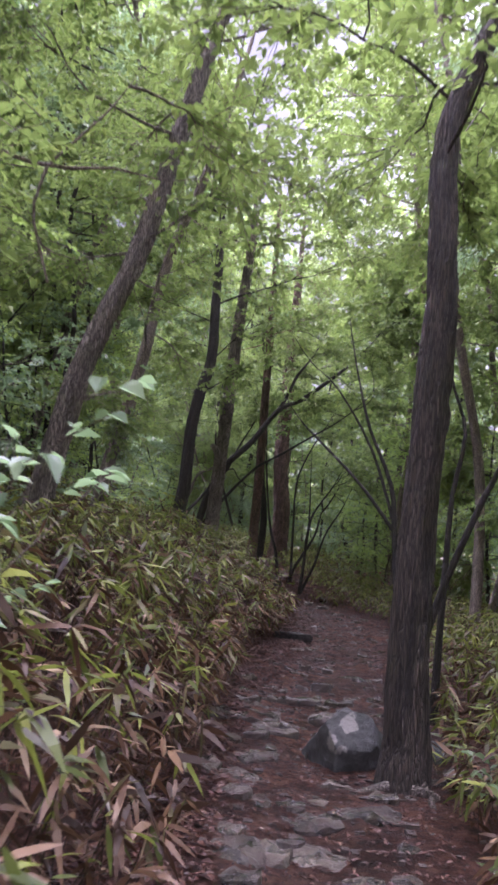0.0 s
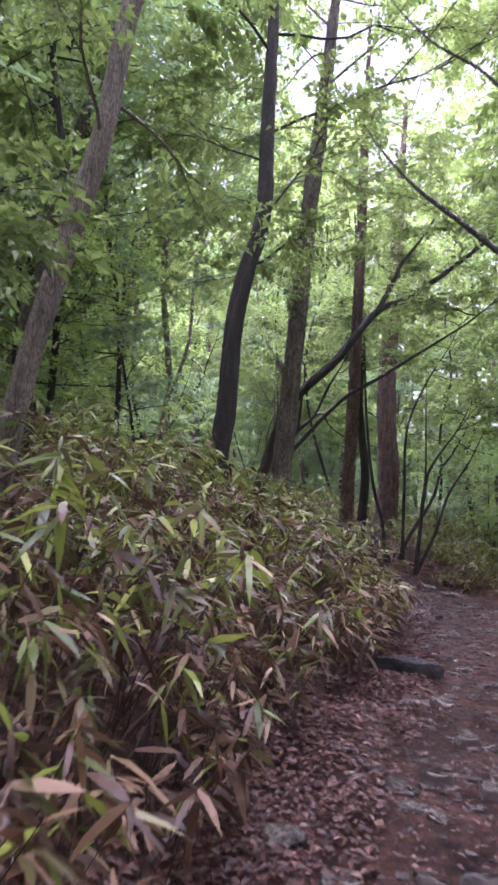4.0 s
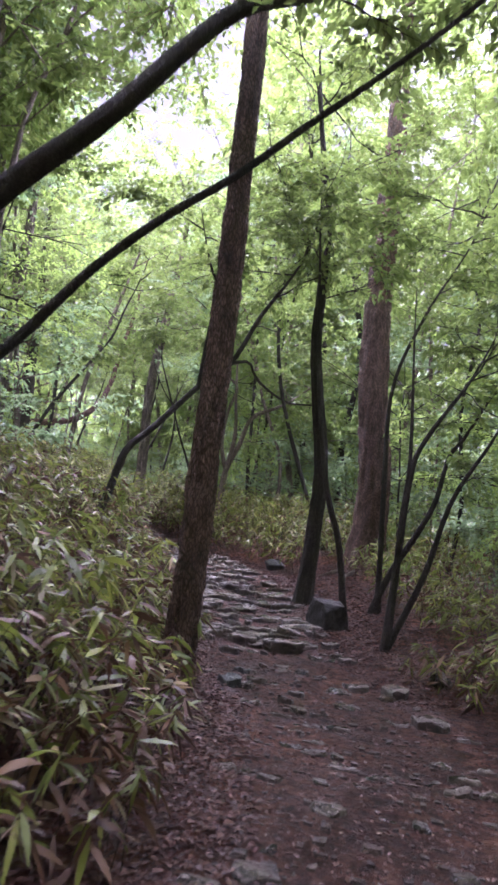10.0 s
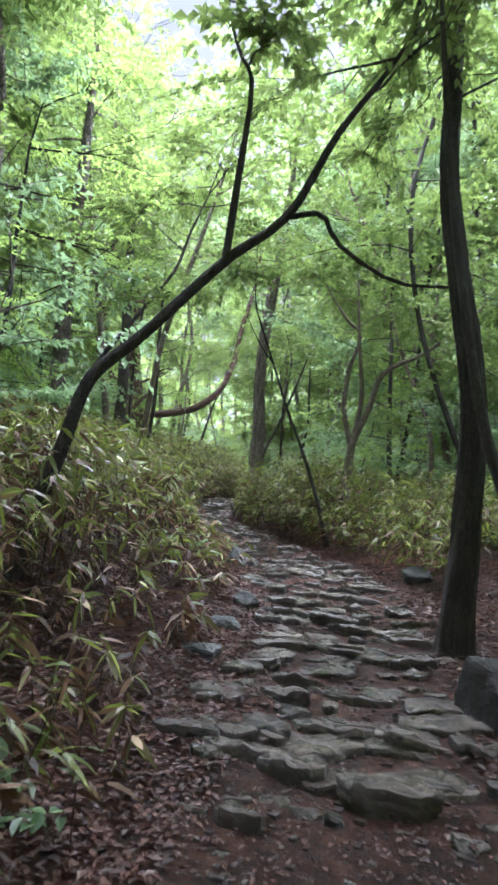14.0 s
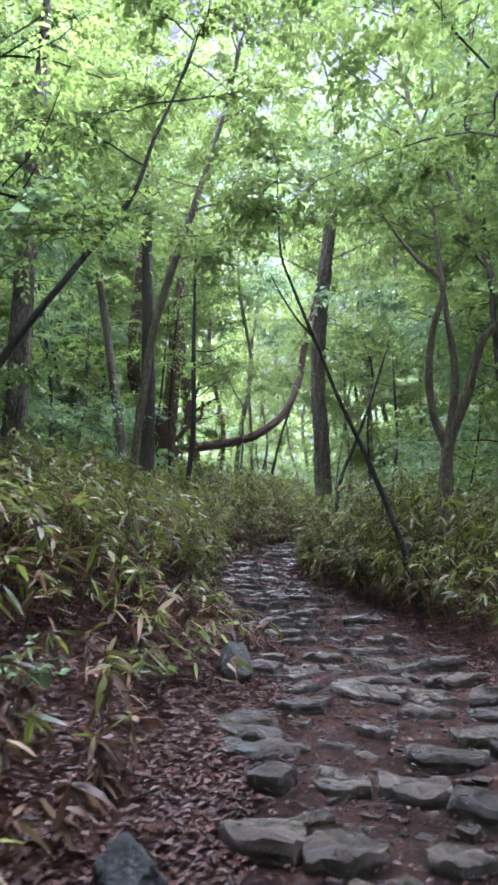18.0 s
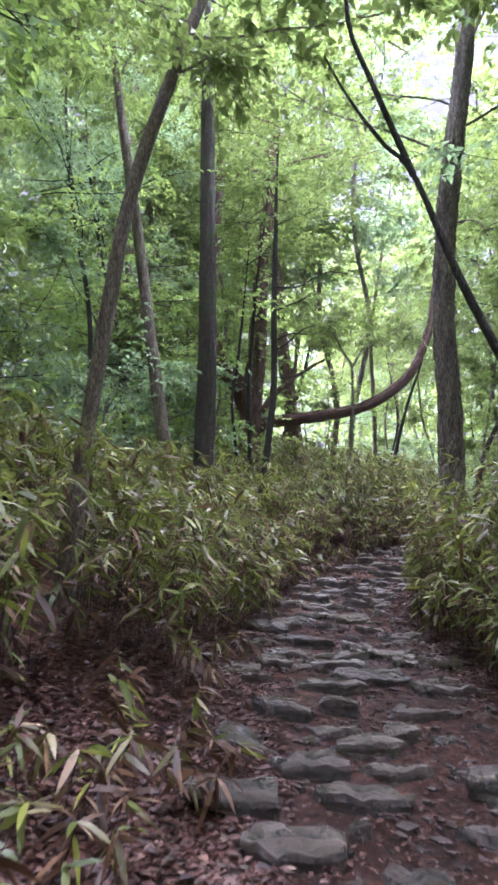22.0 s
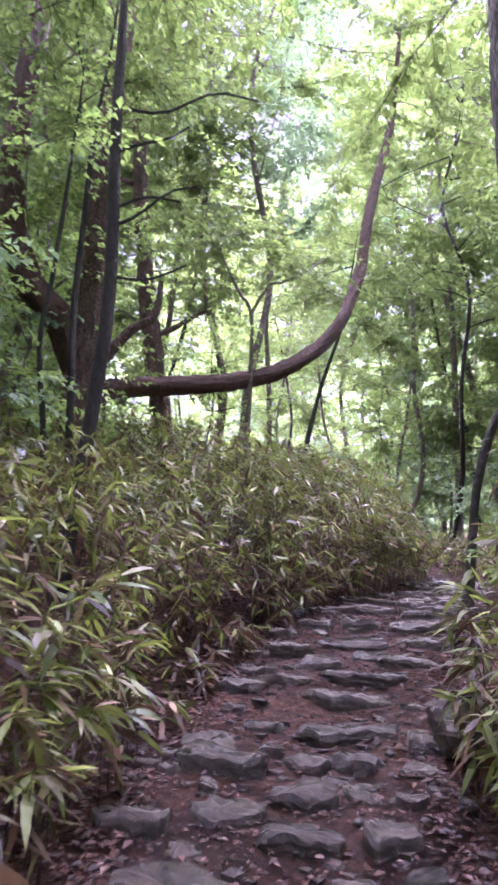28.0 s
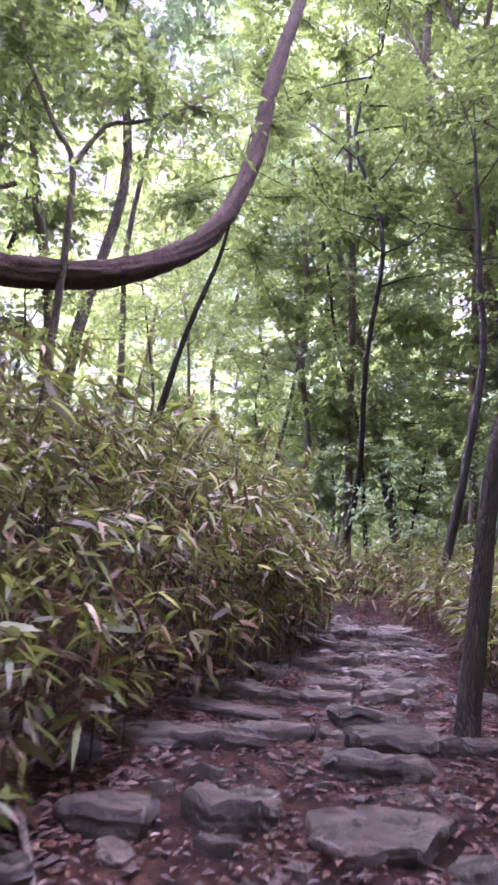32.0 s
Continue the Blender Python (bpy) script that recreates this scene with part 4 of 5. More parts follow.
crown_places = scatter(84, -28, 16, 4, 66, 2.7, 3.2, 15, np.vstack([KNOWN, near_places, high_places]))
far_places = scatter(90, -62, 48, 4, 112, 3.6, 16, 52, near_places)
sap_places = scatter(230, -28, 16, -3, 64, 1.1, 3.2, 18, np.vstack([KNOWN, near_places]))
maple_places = scatter(105, -24, 14, 0, 60, 1.9, 2.8, 11, np.vstack([KNOWN, high_places]))
used, crown_points = set(), {}


def overhangs(tree, m):
    """True where a tree set up by m would hang its leaves low over the walked corridor."""
    if tree not in crown_points:
        me = next(c.data for c in tree.children if c.name.startswith("crown"))
        co = np.empty(len(me.vertices) * 3, np.float32)
        me.vertices.foreach_get("co", co)
        crown_points[tree] = co.reshape(-1, 3)[::16]
    r = np.array(m)
    p = crown_points[tree] @ r[:3, :3].T + r[:3, 3]
    d, z, hw = trail(p[:, 0], p[:, 1])
    return bool(((np.abs(d) < 2.2) & (p[:, 2] < z + 4.7)).any())


def repeat(protos, places, weights, lo, hi):
    for x, y in places:
        k = int(rng.choice(len(protos), p=weights))
        s = rng.uniform(lo, hi)
        for _ in range(18):
            m = pose(x, y, on_ground(x, y), rng.normal(0, 3), rng.normal(0, 3), rng.uniform(0, 360)) @ Matrix.Scale(s, 4)
            if not overhangs(protos[k], m):
                break
            s *= 0.97
        else:
            continue
        if (id(protos), k) not in used:
            used.add((id(protos), k))
            protos[k].matrix_world = m
        else:
            ob = copy_thing(protos[k], m)
            ob.matrix_basis = m


off_trail = [abs(trail(x, y)[0][0]) for x, y in near_places]
repeat(NEAR, [p for p, o in zip(near_places, off_trail) if o < 7.0], [0.55, 0.45], 0.85, 1.15)
repeat(PROTO, [p for p, o in zip(near_places, off_trail) if o >= 7.0], [0.34, 0.24, 0.22, 0.2], 0.8, 1.2)
tall_places = [(-16.5, 47.0), (-18.5, 44.5), (-14.2, 48.8), (-16.0, 51.5), (-11.8, 52.5), (-20.0, 49.0), (-13.5, 55.0), (-9.0, 51.0), (-10.2, 56.0),
               (-2.5, 39.5), (-4.0, 43.5), (-0.5, 37.0), (-6.0, 48.0), (-9.0, 23.5), (-8.5, 19.5), (-10.5, 27.5), (6.0, 12.5), (6.3, 17.5), (6.0, 22.5)]
repeat(PROTO, tall_places, [0.4, 0.3, 0.3, 0.0], 1.0, 1.2)
repeat(NEAR, [(-3.4, 36.2), (-4.6, 39.6), (-6.6, 22.4), (-5.6, 17.2), (-6.0, 12.6), (5.2, 9.6), (4.8, 14.2)], [0.6, 0.4], 1.1, 1.3)
repeat(TALL, crown_places, [0.6, 0.4], 0.9, 1.15)
repeat(HIGH, high_places, [0.6, 0.4], 0.9, 1.15)
repeat(PROTO, [(-19.5, 39.6), (-20.6, 43.0), (-22.5, 40.6), (-18.2, 36.4), (-21.5, 36.8), (-24.0, 44.0)], [0.4, 0.3, 0.3, 0.0], 1.0, 1.2)
repeat(TALL, [(-15.6, 43.4), (-17.8, 44.6), (-18.5, 41.5), (-5.2, 22.4), (-6.6, 25.2), (4.2, 13.0), (4.8, 20.4), (5.2, 24.6)], [0.6, 0.4], 0.95, 1.15)
repeat(MAPLES, maple_places, [0.55, 0.45], 0.8, 1.2)
repeat(FAR, far_places, [0.55, 0.45], 0.85, 1.3)
sap_places += [(-9.3, 45.6), (-8.0, 43.9), (-10.4, 48.2), (-9.3, 47.6), (-13.2, 48.9), (-7.3, 46.4), (-6.6, 41.0), (-6.2, 38.6), (-11.6, 49.6), (-8.4, 49.2)]
repeat(SAPS, sap_places, [0.36, 0.3, 0.34], 0.7, 1.25)


def far_woods():
    """The leaf wall of the wood where single trees can no longer be told apart."""
    rng = np.random.default_rng(77)
    n = 30000
    a = rng.uniform(0, 2 * np.pi, n)
    r = rng.uniform(50, 66, n)
    x, y = -4 + r * np.cos(a), 22 + r * 1.15 * np.sin(a)
    top = 11 + 3.5 * vnoise(a * 9, a * 0, 1.0, 8) + 2.5 * vnoise(a * 40, a * 0, 1.0, 9)
    base = np.c_[x, y, ground(x, y, False) + top * rng.random(n) ** 1.2]
    way = rng.normal(0, 1, (n, 3)) * np.array([1, 1, 0.5])
    up = np.array([0, 0, 1.0]) + rng.normal(0, 0.6, (n, 3))
    ln = rng.uniform(0.5, 1.1, n)
    tagged(new("far_woods", mesh_np("far_woods", *leaf_shape(base, way, up, ln, ln * 0.6), LEAF)), "dense green wood in the distance", "woods", kind="stuff")


far_woods()


# ---- dwarf bamboo ----
def sasa_thicket(name, label, pts, seed, tall=1.1, dead=0.3, blades=17):
    """Dwarf bamboo: thin arching culms, each with a fan of long drooping blades; the lower and older ones are dry, and
    their dark colour also holds the thicket's deep shade.
    """
    rng = np.random.default_rng(seed)
    n = len(pts)
    g = ground(pts[:, 0], pts[:, 1], False)
    d, z, hw = trail(pts[:, 0], pts[:, 1])
    e = np.maximum(np.abs(d) - hw, 0)
    dx = ground(pts[:, 0] + 0.3, pts[:, 1], False) - g
    h = tall * rng.uniform(0.5, 1.02, n) * np.clip(0.5 + 0.5 * e, 0, 1) * (1 + 0.22 * vnoise(pts[:, 0], pts[:, 1], 0.9, seed))
    k = ((pts[:, None, :] - LINE[None, ::6, :2]) ** 2).sum(-1).argmin(1) * 6
    out = -np.sign(d)[:, None] * np.c_[-LDIR[k, 1], LDIR[k, 0]]
    lean = (rng.normal(0, 0.24, (n, 2)) + out * (0.12 + 0.3 * np.exp(-e * 1.5))[:, None]) * h[:, None]
    qd, qz, qw = trail(*(pts + lean).T)
    lean[np.abs(qd) < qw * 0.9] = 0
    foot = np.c_[pts, g - 0.03]
    top = np.c_[pts + lean, g + h]
    u = np.where(rng.random((n, blades)) < 0.45, 1 - rng.random((n, blades)) * 0.08, 1 - rng.random((n, blades)) ** 1.2 * 0.62)
    base = foot[:, None] * (1 - u[..., None]) + top[:, None] * u[..., None]
    base = base.reshape(-1, 3)
    hh = ((u * h[:, None]) / tall).ravel()
    a = rng.uniform(0, 2 * np.pi, len(base))
    pitch = rng.normal(-0.12, 0.45, len(base))
    way = np.c_[np.cos(a) * np.cos(pitch), np.sin(a) * np.cos(pitch), np.sin(pitch)]
    way[:, :2] += 0.35 * np.repeat(out, blades, 0)
    way = unit(way)
    bd, bz, bw = trail(base[:, 0], base[:, 1])
    tip = base[:, :2] + way[:, :2] * 0.2
    td, tz, tw = trail(tip[:, 0], tip[:, 1])
    keep = (np.abs(bd) > bw - 0.12) & (np.abs(td) > tw * 0.62)
    base, way, hh = base[keep], way[keep], hh[keep]
    L = rng.uniform(0.09, 0.2, len(base))
    W = L * rng.uniform(0.16, 0.23, len(base))
    droop = rng.uniform(0.0, 0.65, len(base)) * L
    side = unit(np.cross(way, [0, 0, 1.0]) + rng.normal(0, 0.6, way.shape))
    rows = []
    for s, w in ((0.02, 0.35), (0.3, 1.0), (0.66, 0.8)):
        c = base + way * (L * s)[:, None]
        c[:, 2] -= droop * s * s
        rows += [c + side * (W * w * 0.5)[:, None], c - side * (W * w * 0.5)[:, None]]
    c = base + way * L[:, None]
    c[:, 2] -= droop
    v = np.stack(rows + [c], 1).reshape(-1, 3)
    k = np.arange(len(base))[:, None] * 7
    f = np.concatenate([k + np.array([[0, 1, 3]]), k + np.array([[0, 3, 2]]), k + np.array([[2, 3, 5]]), k + np.array([[2, 5, 4]]), k + np.array([[4, 5, 6]])])
    # more dry dark blades low down: dead leaves plus shade put into the colour
    pd = np.clip(dead * 2.3 - hh * dead * 2.1, 0.09, 0.9)
    q = rng.random(len(base))
    mi = np.where(q < pd, 2, np.where(q < pd + 0.28 * (1 - pd), 1, 0))
    ob = tagged(new(name, mesh_np(name, v, f, SASA, np.tile(mi, 5))), label, "dwarf bamboo", kind="stuff")
    s1 = np.array([[0.003, 0, 0], [-0.0015, 0.0026, 0], [-0.0015, -0.0026, 0]])
    cv = np.stack([foot + s1[0], foot + s1[1], foot + s1[2], top + s1[0] * 0.6, top + s1[1] * 0.6, top + s1[2] * 0.6], 1).reshape(-1, 3)
    k = np.arange(n)[:, None] * 6
    tagged(part_of("culm", mesh_np("culm", cv, np.concatenate([k + np.array([[0, 1, 4, 3]]), k + np.array([[1, 2, 5, 4]]), k + np.array([[2, 0, 3, 5]])]), CULM), ob), kind="stuff")
    return ob


def strip(y0, y1, side, lo, hi, density, seed, inside=None):
    """Random places in a strip along the trail, lo to hi metres beyond its edge."""
    rng = np.random.default_rng(seed)
    k = np.where((LINE[:, 1] >= y0) & (LINE[:, 1] <= y1))[0]
    length = np.linalg.norm(np.diff(LINE[k, :2], axis=0), axis=1).sum()
    n = int(length * (hi - lo) * density)
    i = rng.choice(k, n)
    e = rng.uniform(lo, hi, n)
    off = (LINE[i, 3] + e) * side
    p = LINE[i, :2] + np.c_[-LDIR[i, 1], LDIR[i, 0]] * off[:, None] + rng.normal(0, 0.06, (n, 2))
    d, z, hw = trail(p[:, 0], p[:, 1])
    ok = (np.abs(d) - hw > lo - 0.1 + 0.15 * vnoise(p[:, 0], p[:, 1], 1.1, seed)) & (np.sign(d) == side)
    ok &= (vnoise(p[:, 0], p[:, 1], 1.4, 21) > -0.62) | (side > 0)
    return p[ok]


SASA_L = "dwarf bamboo thicket on the bank, olive blades with many dry ones"
SASA_R = "dwarf bamboo along the trail's lower side, yellowish green"
for y0, y1, lo, den, tall, dead in ((-3, 3, 0.2, 42, 1.15, 0.66), (3, 8, 0.2, 42, 1.15, 0.62), (8, 13, 0.15, 42, 1.2, 0.52), (13, 18, 0.15, 42, 1.1, 0.42),
                                    (18, 21, 0.3, 34, 0.95, 0.35), (21, 26, 1.15, 42, 1.1, 0.42), (26, 28.5, 1.45, 44, 1.05, 0.36), (28.5, 31.3, 1.15, 46, 1.15, 0.32), (31.3, 32.5, 0.4, 48, 1.25, 0.24), (32.5, 35.5, -0.1, 48, 1.3, 0.2),
                                    (35.5, 38.3, 0.4, 48, 1.3, 0.26), (38.3, 46, -0.12, 48, 1.6, 0.24)):
    sasa_thicket("sasa_thicket", SASA_L, np.vstack([strip(y0, y1, 1, lo, lo + 2.6, den, int(y0 * 7 + 50)), strip(y0, y1, 1, lo + 2.6, lo + 6.5, 15, int(y0 * 7 + 51))]), int(y0) + 100, tall, dead)
for y0, y1, lo, hi, den, tall, dead in ((18.5, 22, 0.15, 1.0, 14, 0.5, 0.6), (22, 29, 0.35, 1.3, 14, 0.55, 0.65), (29, 32.5, 0.1, 0.9, 12, 0.5, 0.55), (35.5, 39, 0.0, 0.5, 24, 0.5, 0.45)):
    sasa_thicket("sasa_sprigs", "scattered half-dry dwarf bamboo sprigs on the leafy bank", strip(y0, y1, 1, lo, hi, den, int(y0) + 300), int(y0) + 310, tall, dead)
for y0, y1, lo, den, tall, dead in ((-2, 6, 0.25, 26, 0.55, 0.4), (6, 14, 0.4, 22, 0.6, 0.35), (14, 21, 0.35, 30, 0.6, 0.3), (21, 27, 1.3, 26, 0.7, 0.25), (27, 31, 0.2, 46, 1.2, 0.2),
                                    (31, 36, 0.0, 46, 1.55, 0.2), (36, 41, 1.2, 20, 0.6, 0.25), (41, 47, 0.15, 44, 0.95, 0.25)):
    sasa_thicket("sasa_thicket", SASA_R, np.vstack([strip(y0, y1, -1, lo, lo + 2.4, den, int(y0 * 9 + 80)), strip(y0, y1, -1, lo + 2.4, lo + 7, 9, int(y0 * 9 + 81))]), int(y0) + 200, tall, dead)


# ---- fallen leaves ----
def fallen_leaves():
    rng = np.random.default_rng(31)
    n = 110000
    i = rng.integers(int(np.searchsorted(LINE[:, 1], -2)), int(np.searchsorted(LINE[:, 1], 47)), n)
    e = np.abs(rng.normal(0, 1.1, n)) * rng.choice([-1, 1], n)
    off = np.sign(e) * (LINE[i, 3] * 0.75) + e
    p = LINE[i, :2] + np.c_[-LDIR[i, 1], LDIR[i, 0]] * off[:, None]
    q = rng.random(n) < 0.45
    p[q] = LINE[i[q], :2] + np.c_[-LDIR[i[q], 1], LDIR[i[q], 0]] * (rng.uniform(-1, 1, q.sum()) * LINE[i[q], 3])[:, None]
    bank = np.vstack([strip(18.5, 31, 1, -0.25, 1.7, 1700, 90), strip(33, 41, 1, -0.2, 0.9, 1900, 91), strip(3, 12, 1, -0.1, 0.6, 1500, 92),
                      strip(35.5, 42, -1, -0.2, 1.3, 500, 93), strip(20, 27, -1, -0.2, 1.3, 1200, 94), strip(8, 20, 1, -0.5, 0.5, 1100, 95), strip(29.5, 33.5, 1, -0.25, 1.3, 1700, 96), strip(28, 36, -1, -0.3, 0.2, 1200, 97)])
    p = np.vstack([p, bank])
    n = len(p)
    base = np.c_[p, ground(p[:, 0], p[:, 1]) + rng.uniform(0.004, 0.03, n)]
    a = rng.uniform(0, 2 * np.pi, n)
    way = np.c_[np.cos(a), np.sin(a), rng.normal(0.04, 0.11, n)]
    up = np.array([0, 0, 1.0]) + rng.normal(0, 0.2, (n, 3))
    ln = np.where(np.arange(n) < 110000, rng.uniform(0.018, 0.05, n), rng.uniform(0.028, 0.075, n))
    tagged(new("leaf_litter", mesh_np("leaf_litter", *leaf_shape(base, way, up, ln, ln * rng.uniform(0.4, 0.7, n), 0.12), LITTER)),
           "reddish brown fallen leaves strewn over the earth", "fallen leaves", kind="stuff")


fallen_leaves()


# ---- stones ----
def slab_mesh(name, rng, w, d, h, mat, n=30):
    """A split slab: a many-cornered broken outline, a top of a few flat breaks, layered broken sides and an undercut foot; its top at z = 0."""
    corners = int(rng.integers(5, 9))
    ca = (np.arange(corners) + rng.uniform(-0.3, 0.3, corners)) / corners * 2 * np.pi + rng.uniform(0, 6)
    box = 1 / np.maximum(np.abs(np.cos(ca)), np.abs(np.sin(ca)))
    cr = (0.55 + 0.45 * box) * rng.uniform(0.78, 1.06, corners)
    cp = np.c_[np.cos(ca) * cr * w / 2, np.sin(ca) * cr * d / 2]
    cp = np.vstack([cp, cp[:1]])
    at = np.r_[0, np.cumsum(np.linalg.norm(np.diff(cp, axis=0), axis=1))]
    u = np.linspace(0, at[-1], n, endpoint=False)
    rim = np.c_[np.interp(u, at, cp[:, 0]), np.interp(u, at, cp[:, 1])]
    s0 = rng.uniform(0, 99)
    rim = rim * (1 + 0.05 * vnoise(u / 0.07 + s0, u * 0, 1.0, 3) + 0.035 * vnoise(u / 0.025 + s0, u * 0, 1.0, 4))[:, None]
    tilts = rng.normal(0, 0.055, (4, 2))
    offs = rng.uniform(0.0, 0.022, 4)
    drop = np.maximum(vnoise(u / 0.13 + s0, u * 0, 1.0, 7), 0) ** 1.5 * 0.07

    def top(p):
        flat = (p @ tilts.T + offs[None]).min(1)
        return flat + 0.022 * vnoise(p[:, 0] + s0, p[:, 1], 0.09, 5) + 0.011 * vnoise(p[:, 0] + s0, p[:, 1], 0.035, 6)

    rows = [np.c_[rim * q, top(rim * q)] for q in (0.3, 0.56, 0.78)]
    rows.append(np.c_[rim * 0.975, top(rim * 0.975) - drop * 0.3])
    edge = top(rim)
    rows.append(np.c_[rim * rng.uniform(0.985, 1.01, (n, 1)), edge - 0.003 - drop])
    z = -0.006
    for ledge in (1.015, 0.97, 0.985, 0.93):
        z -= rng.uniform(0.014, 0.034)
        rows.append(np.c_[rim * (ledge + rng.normal(0, 0.012, (n, 1))), edge * 0.6 + z - drop * 0.5])
    rows.append(np.c_[rim * rng.uniform(0.74, 0.9, (n, 1)), np.full(n, -h)])
    v = np.vstack([[[0, 0, float(top(np.zeros((1, 2)))[0])]]] + rows)
    f = [(0, 1 + i, 1 + (i + 1) % n) for i in range(n)]
    for ring in range(len(rows) - 1):
        a, c = 1 + ring * n, 1 + (ring + 1) * n
        for i in range(n):
            j = (i + 1) % n
            f += [(a + i, c + i, c + j), (a + i, c + j, a + j)]
    me = mesh_np(name, v, np.array(f), mat, smooth=True)
    me.set_sharp_from_angle(angle=radians(13))
    return me


def boulder_mesh(name, rng, w, d, h, mat, cut=18, faces=()):
    """A broken rock: a block cut by planes, its edges chipped and its faces roughened, its foot at z = 0."""
    bm = bmesh.new()
    if faces:
        bmesh.ops.create_cube(bm, size=2)
    else:
        for _ in range(cut):
            bm.verts.new(Vector(rng.normal(0, 1, 3)).normalized() * rng.uniform(0.85, 1.0))
        hull = bmesh.ops.convex_hull(bm, input=bm.verts[:])
        bmesh.ops.delete(bm, geom=[q for q in hull["geom_interior"] if isinstance(q, bmesh.types.BMVert)], context="VERTS")
    for nv, k in [(Vector(nv).normalized(), k) for nv, k in faces]:
        cutting = bmesh.ops.bisect_plane(bm, geom=bm.verts[:] + bm.edges[:] + bm.faces[:], plane_co=nv * k, plane_no=nv, clear_outer=True)
        rim = [g for g in cutting["geom_cut"] if isinstance(g, bmesh.types.BMEdge)]
        if rim:
            bmesh.ops.edgeloop_fill(bm, edges=rim)
    bmesh.ops.bevel(bm, geom=bm.edges[:], offset=0.1, segments=2, profile=0.6, affect="EDGES", clamp_overlap=True)
    bmesh.ops.triangulate(bm, faces=bm.faces[:])
    for _ in range(5):
        long_edges = [e for e in bm.edges if e.calc_length() > 0.16]
        if long_edges:
            bmesh.ops.subdivide_edges(bm, edges=long_edges, cuts=1)
            bmesh.ops.triangulate(bm, faces=[q for q in bm.faces if len(q.verts) > 3])
    shift = Vector((w * 50, d * 70, 0))
    for q in bm.verts:
        q.co += q.co.normalized() * (0.06 * noise.noise(q.co * 2.1 + shift) + 0.035 * noise.noise(q.co * 5 + shift) + 0.018 * noise.noise(q.co * 13))
        q.co.x, q.co.y, q.co.z = q.co.x * w / 2, q.co.y * d / 2, (q.co.z * 0.62 + 0.42) * h
    bmesh.ops.recalc_face_normals(bm, faces=bm.faces[:])
    me = bpy.data.meshes.new(name)
    bm.to_mesh(me)
    bm.free()
    me.materials.append(mat)
    me.polygons.foreach_set("use_smooth", np.full(len(me.polygons), True))
    me.set_sharp_from_angle(angle=radians(24))
    return me


def boulder(label, x, y, w, d, h, seed, mat, turn=0.0, sink=0.06, faces=()):
    ob = new("rock", boulder_mesh("rock", np.random.default_rng(seed), w, d, h, mat, 18, faces))
    ob.matrix_world = pose(x, y, on_ground(x, y) - sink, 0, 0, turn)
    return tagged(ob, label, "rock")


boulder("angular rock with pale lichen patches on the trail", 0.95, 5.95, 0.72, 0.6, 0.54, 11, LICHEN_STONE, 0, 0.08,
        [((0.12, -0.8, 0.7), 0.5), ((-0.95, -0.4, -0.1), 0.62), ((0.95, -0.3, 0.35), 0.68), ((0.35, 0.5, 0.8), 0.66), ((-0.75, 0.3, 0.7), 0.66), ((0.1, -1, -0.25), 0.66), ((0.6, -0.75, -0.1), 0.72)])
boulder("grey rock at the foot of the oak", 1.75, 5.35, 0.5, 0.4, 0.24, 2, STONE)
boulder("dark block of stone beside the thin tree", 0.9, 23.4, 0.66, 0.56, 0.54, 3, DARK_STONE, 12, 0.06,
        [((0.1, -0.15, 1.0), 0.62), ((-0.9, -0.5, 0.1), 0.62), ((0.5, -0.9, 0.05), 0.6), ((1, 0.2, 0.2), 0.66), ((-0.2, 1, 0.3), 0.66), ((0.1, -0.8, 0.75), 0.72)])
boulder("greenish rounded rock on the leafy verge", -1.98, 25.2, 0.36, 0.32, 0.24, 4, GREEN_STONE)
boulder("greenish rounded rock on the leafy verge", -3.5, 27.75, 0.36, 0.34, 0.36, 5, GREEN_STONE, 40)
boulder("mossy flat rock at the bank", -1.7, 24.25, 0.5, 0.36, 0.16, 6, GREEN_STONE, 10)

path_floor = tagged(new("stone_path"), "rough steps of flat grey stones set in the earth", "path", kind="structure")
srng = np.random.default_rng(12)
SLABS = [slab_mesh("step_stone", srng, srng.uniform(0.28, 0.72), srng.uniform(0.24, 0.4), srng.uniform(0.14, 0.2), STONE) for _ in range(44)]
SMALL_SLABS = [slab_mesh("step_stone", srng, srng.uniform(0.12, 0.28), srng.uniform(0.1, 0.2), 0.1, STONE, 16) for _ in range(24)]
BIG_SLABS = [slab_mesh("step_stone", srng, srng.uniform(0.42, 0.95), srng.uniform(0.26, 0.42), srng.uniform(0.16, 0.22), STONE) for _ in range(20)]


# ---- the large step stones by stretches of the trail: x, y, width ----
LOWER_STEPS = [(-1.03, 25.40, 0.55), (-1.31, 25.04, 0.39), (-1.52, 24.79, 0.28), (-0.74, 25.13, 0.47), (-0.92, 24.74, 0.36), (-2.09, 26.21, 0.29), (-1.79, 26.43, 0.33), (-1.49, 26.56, 0.40), (-1.12, 26.64, 0.47), (-1.82, 25.77, 0.39), (-1.48, 25.83, 0.38), (-1.11, 26.08, 0.32), (-1.54, 25.33, 0.48), (-1.19, 25.68, 0.35), (-0.82, 25.75, 0.32), (-2.08, 27.36, 0.30), (-2.00, 27.94, 0.38), (-1.55, 28.13, 0.48), (-2.72, 27.52, 0.51), (-2.07, 28.83, 0.64)]
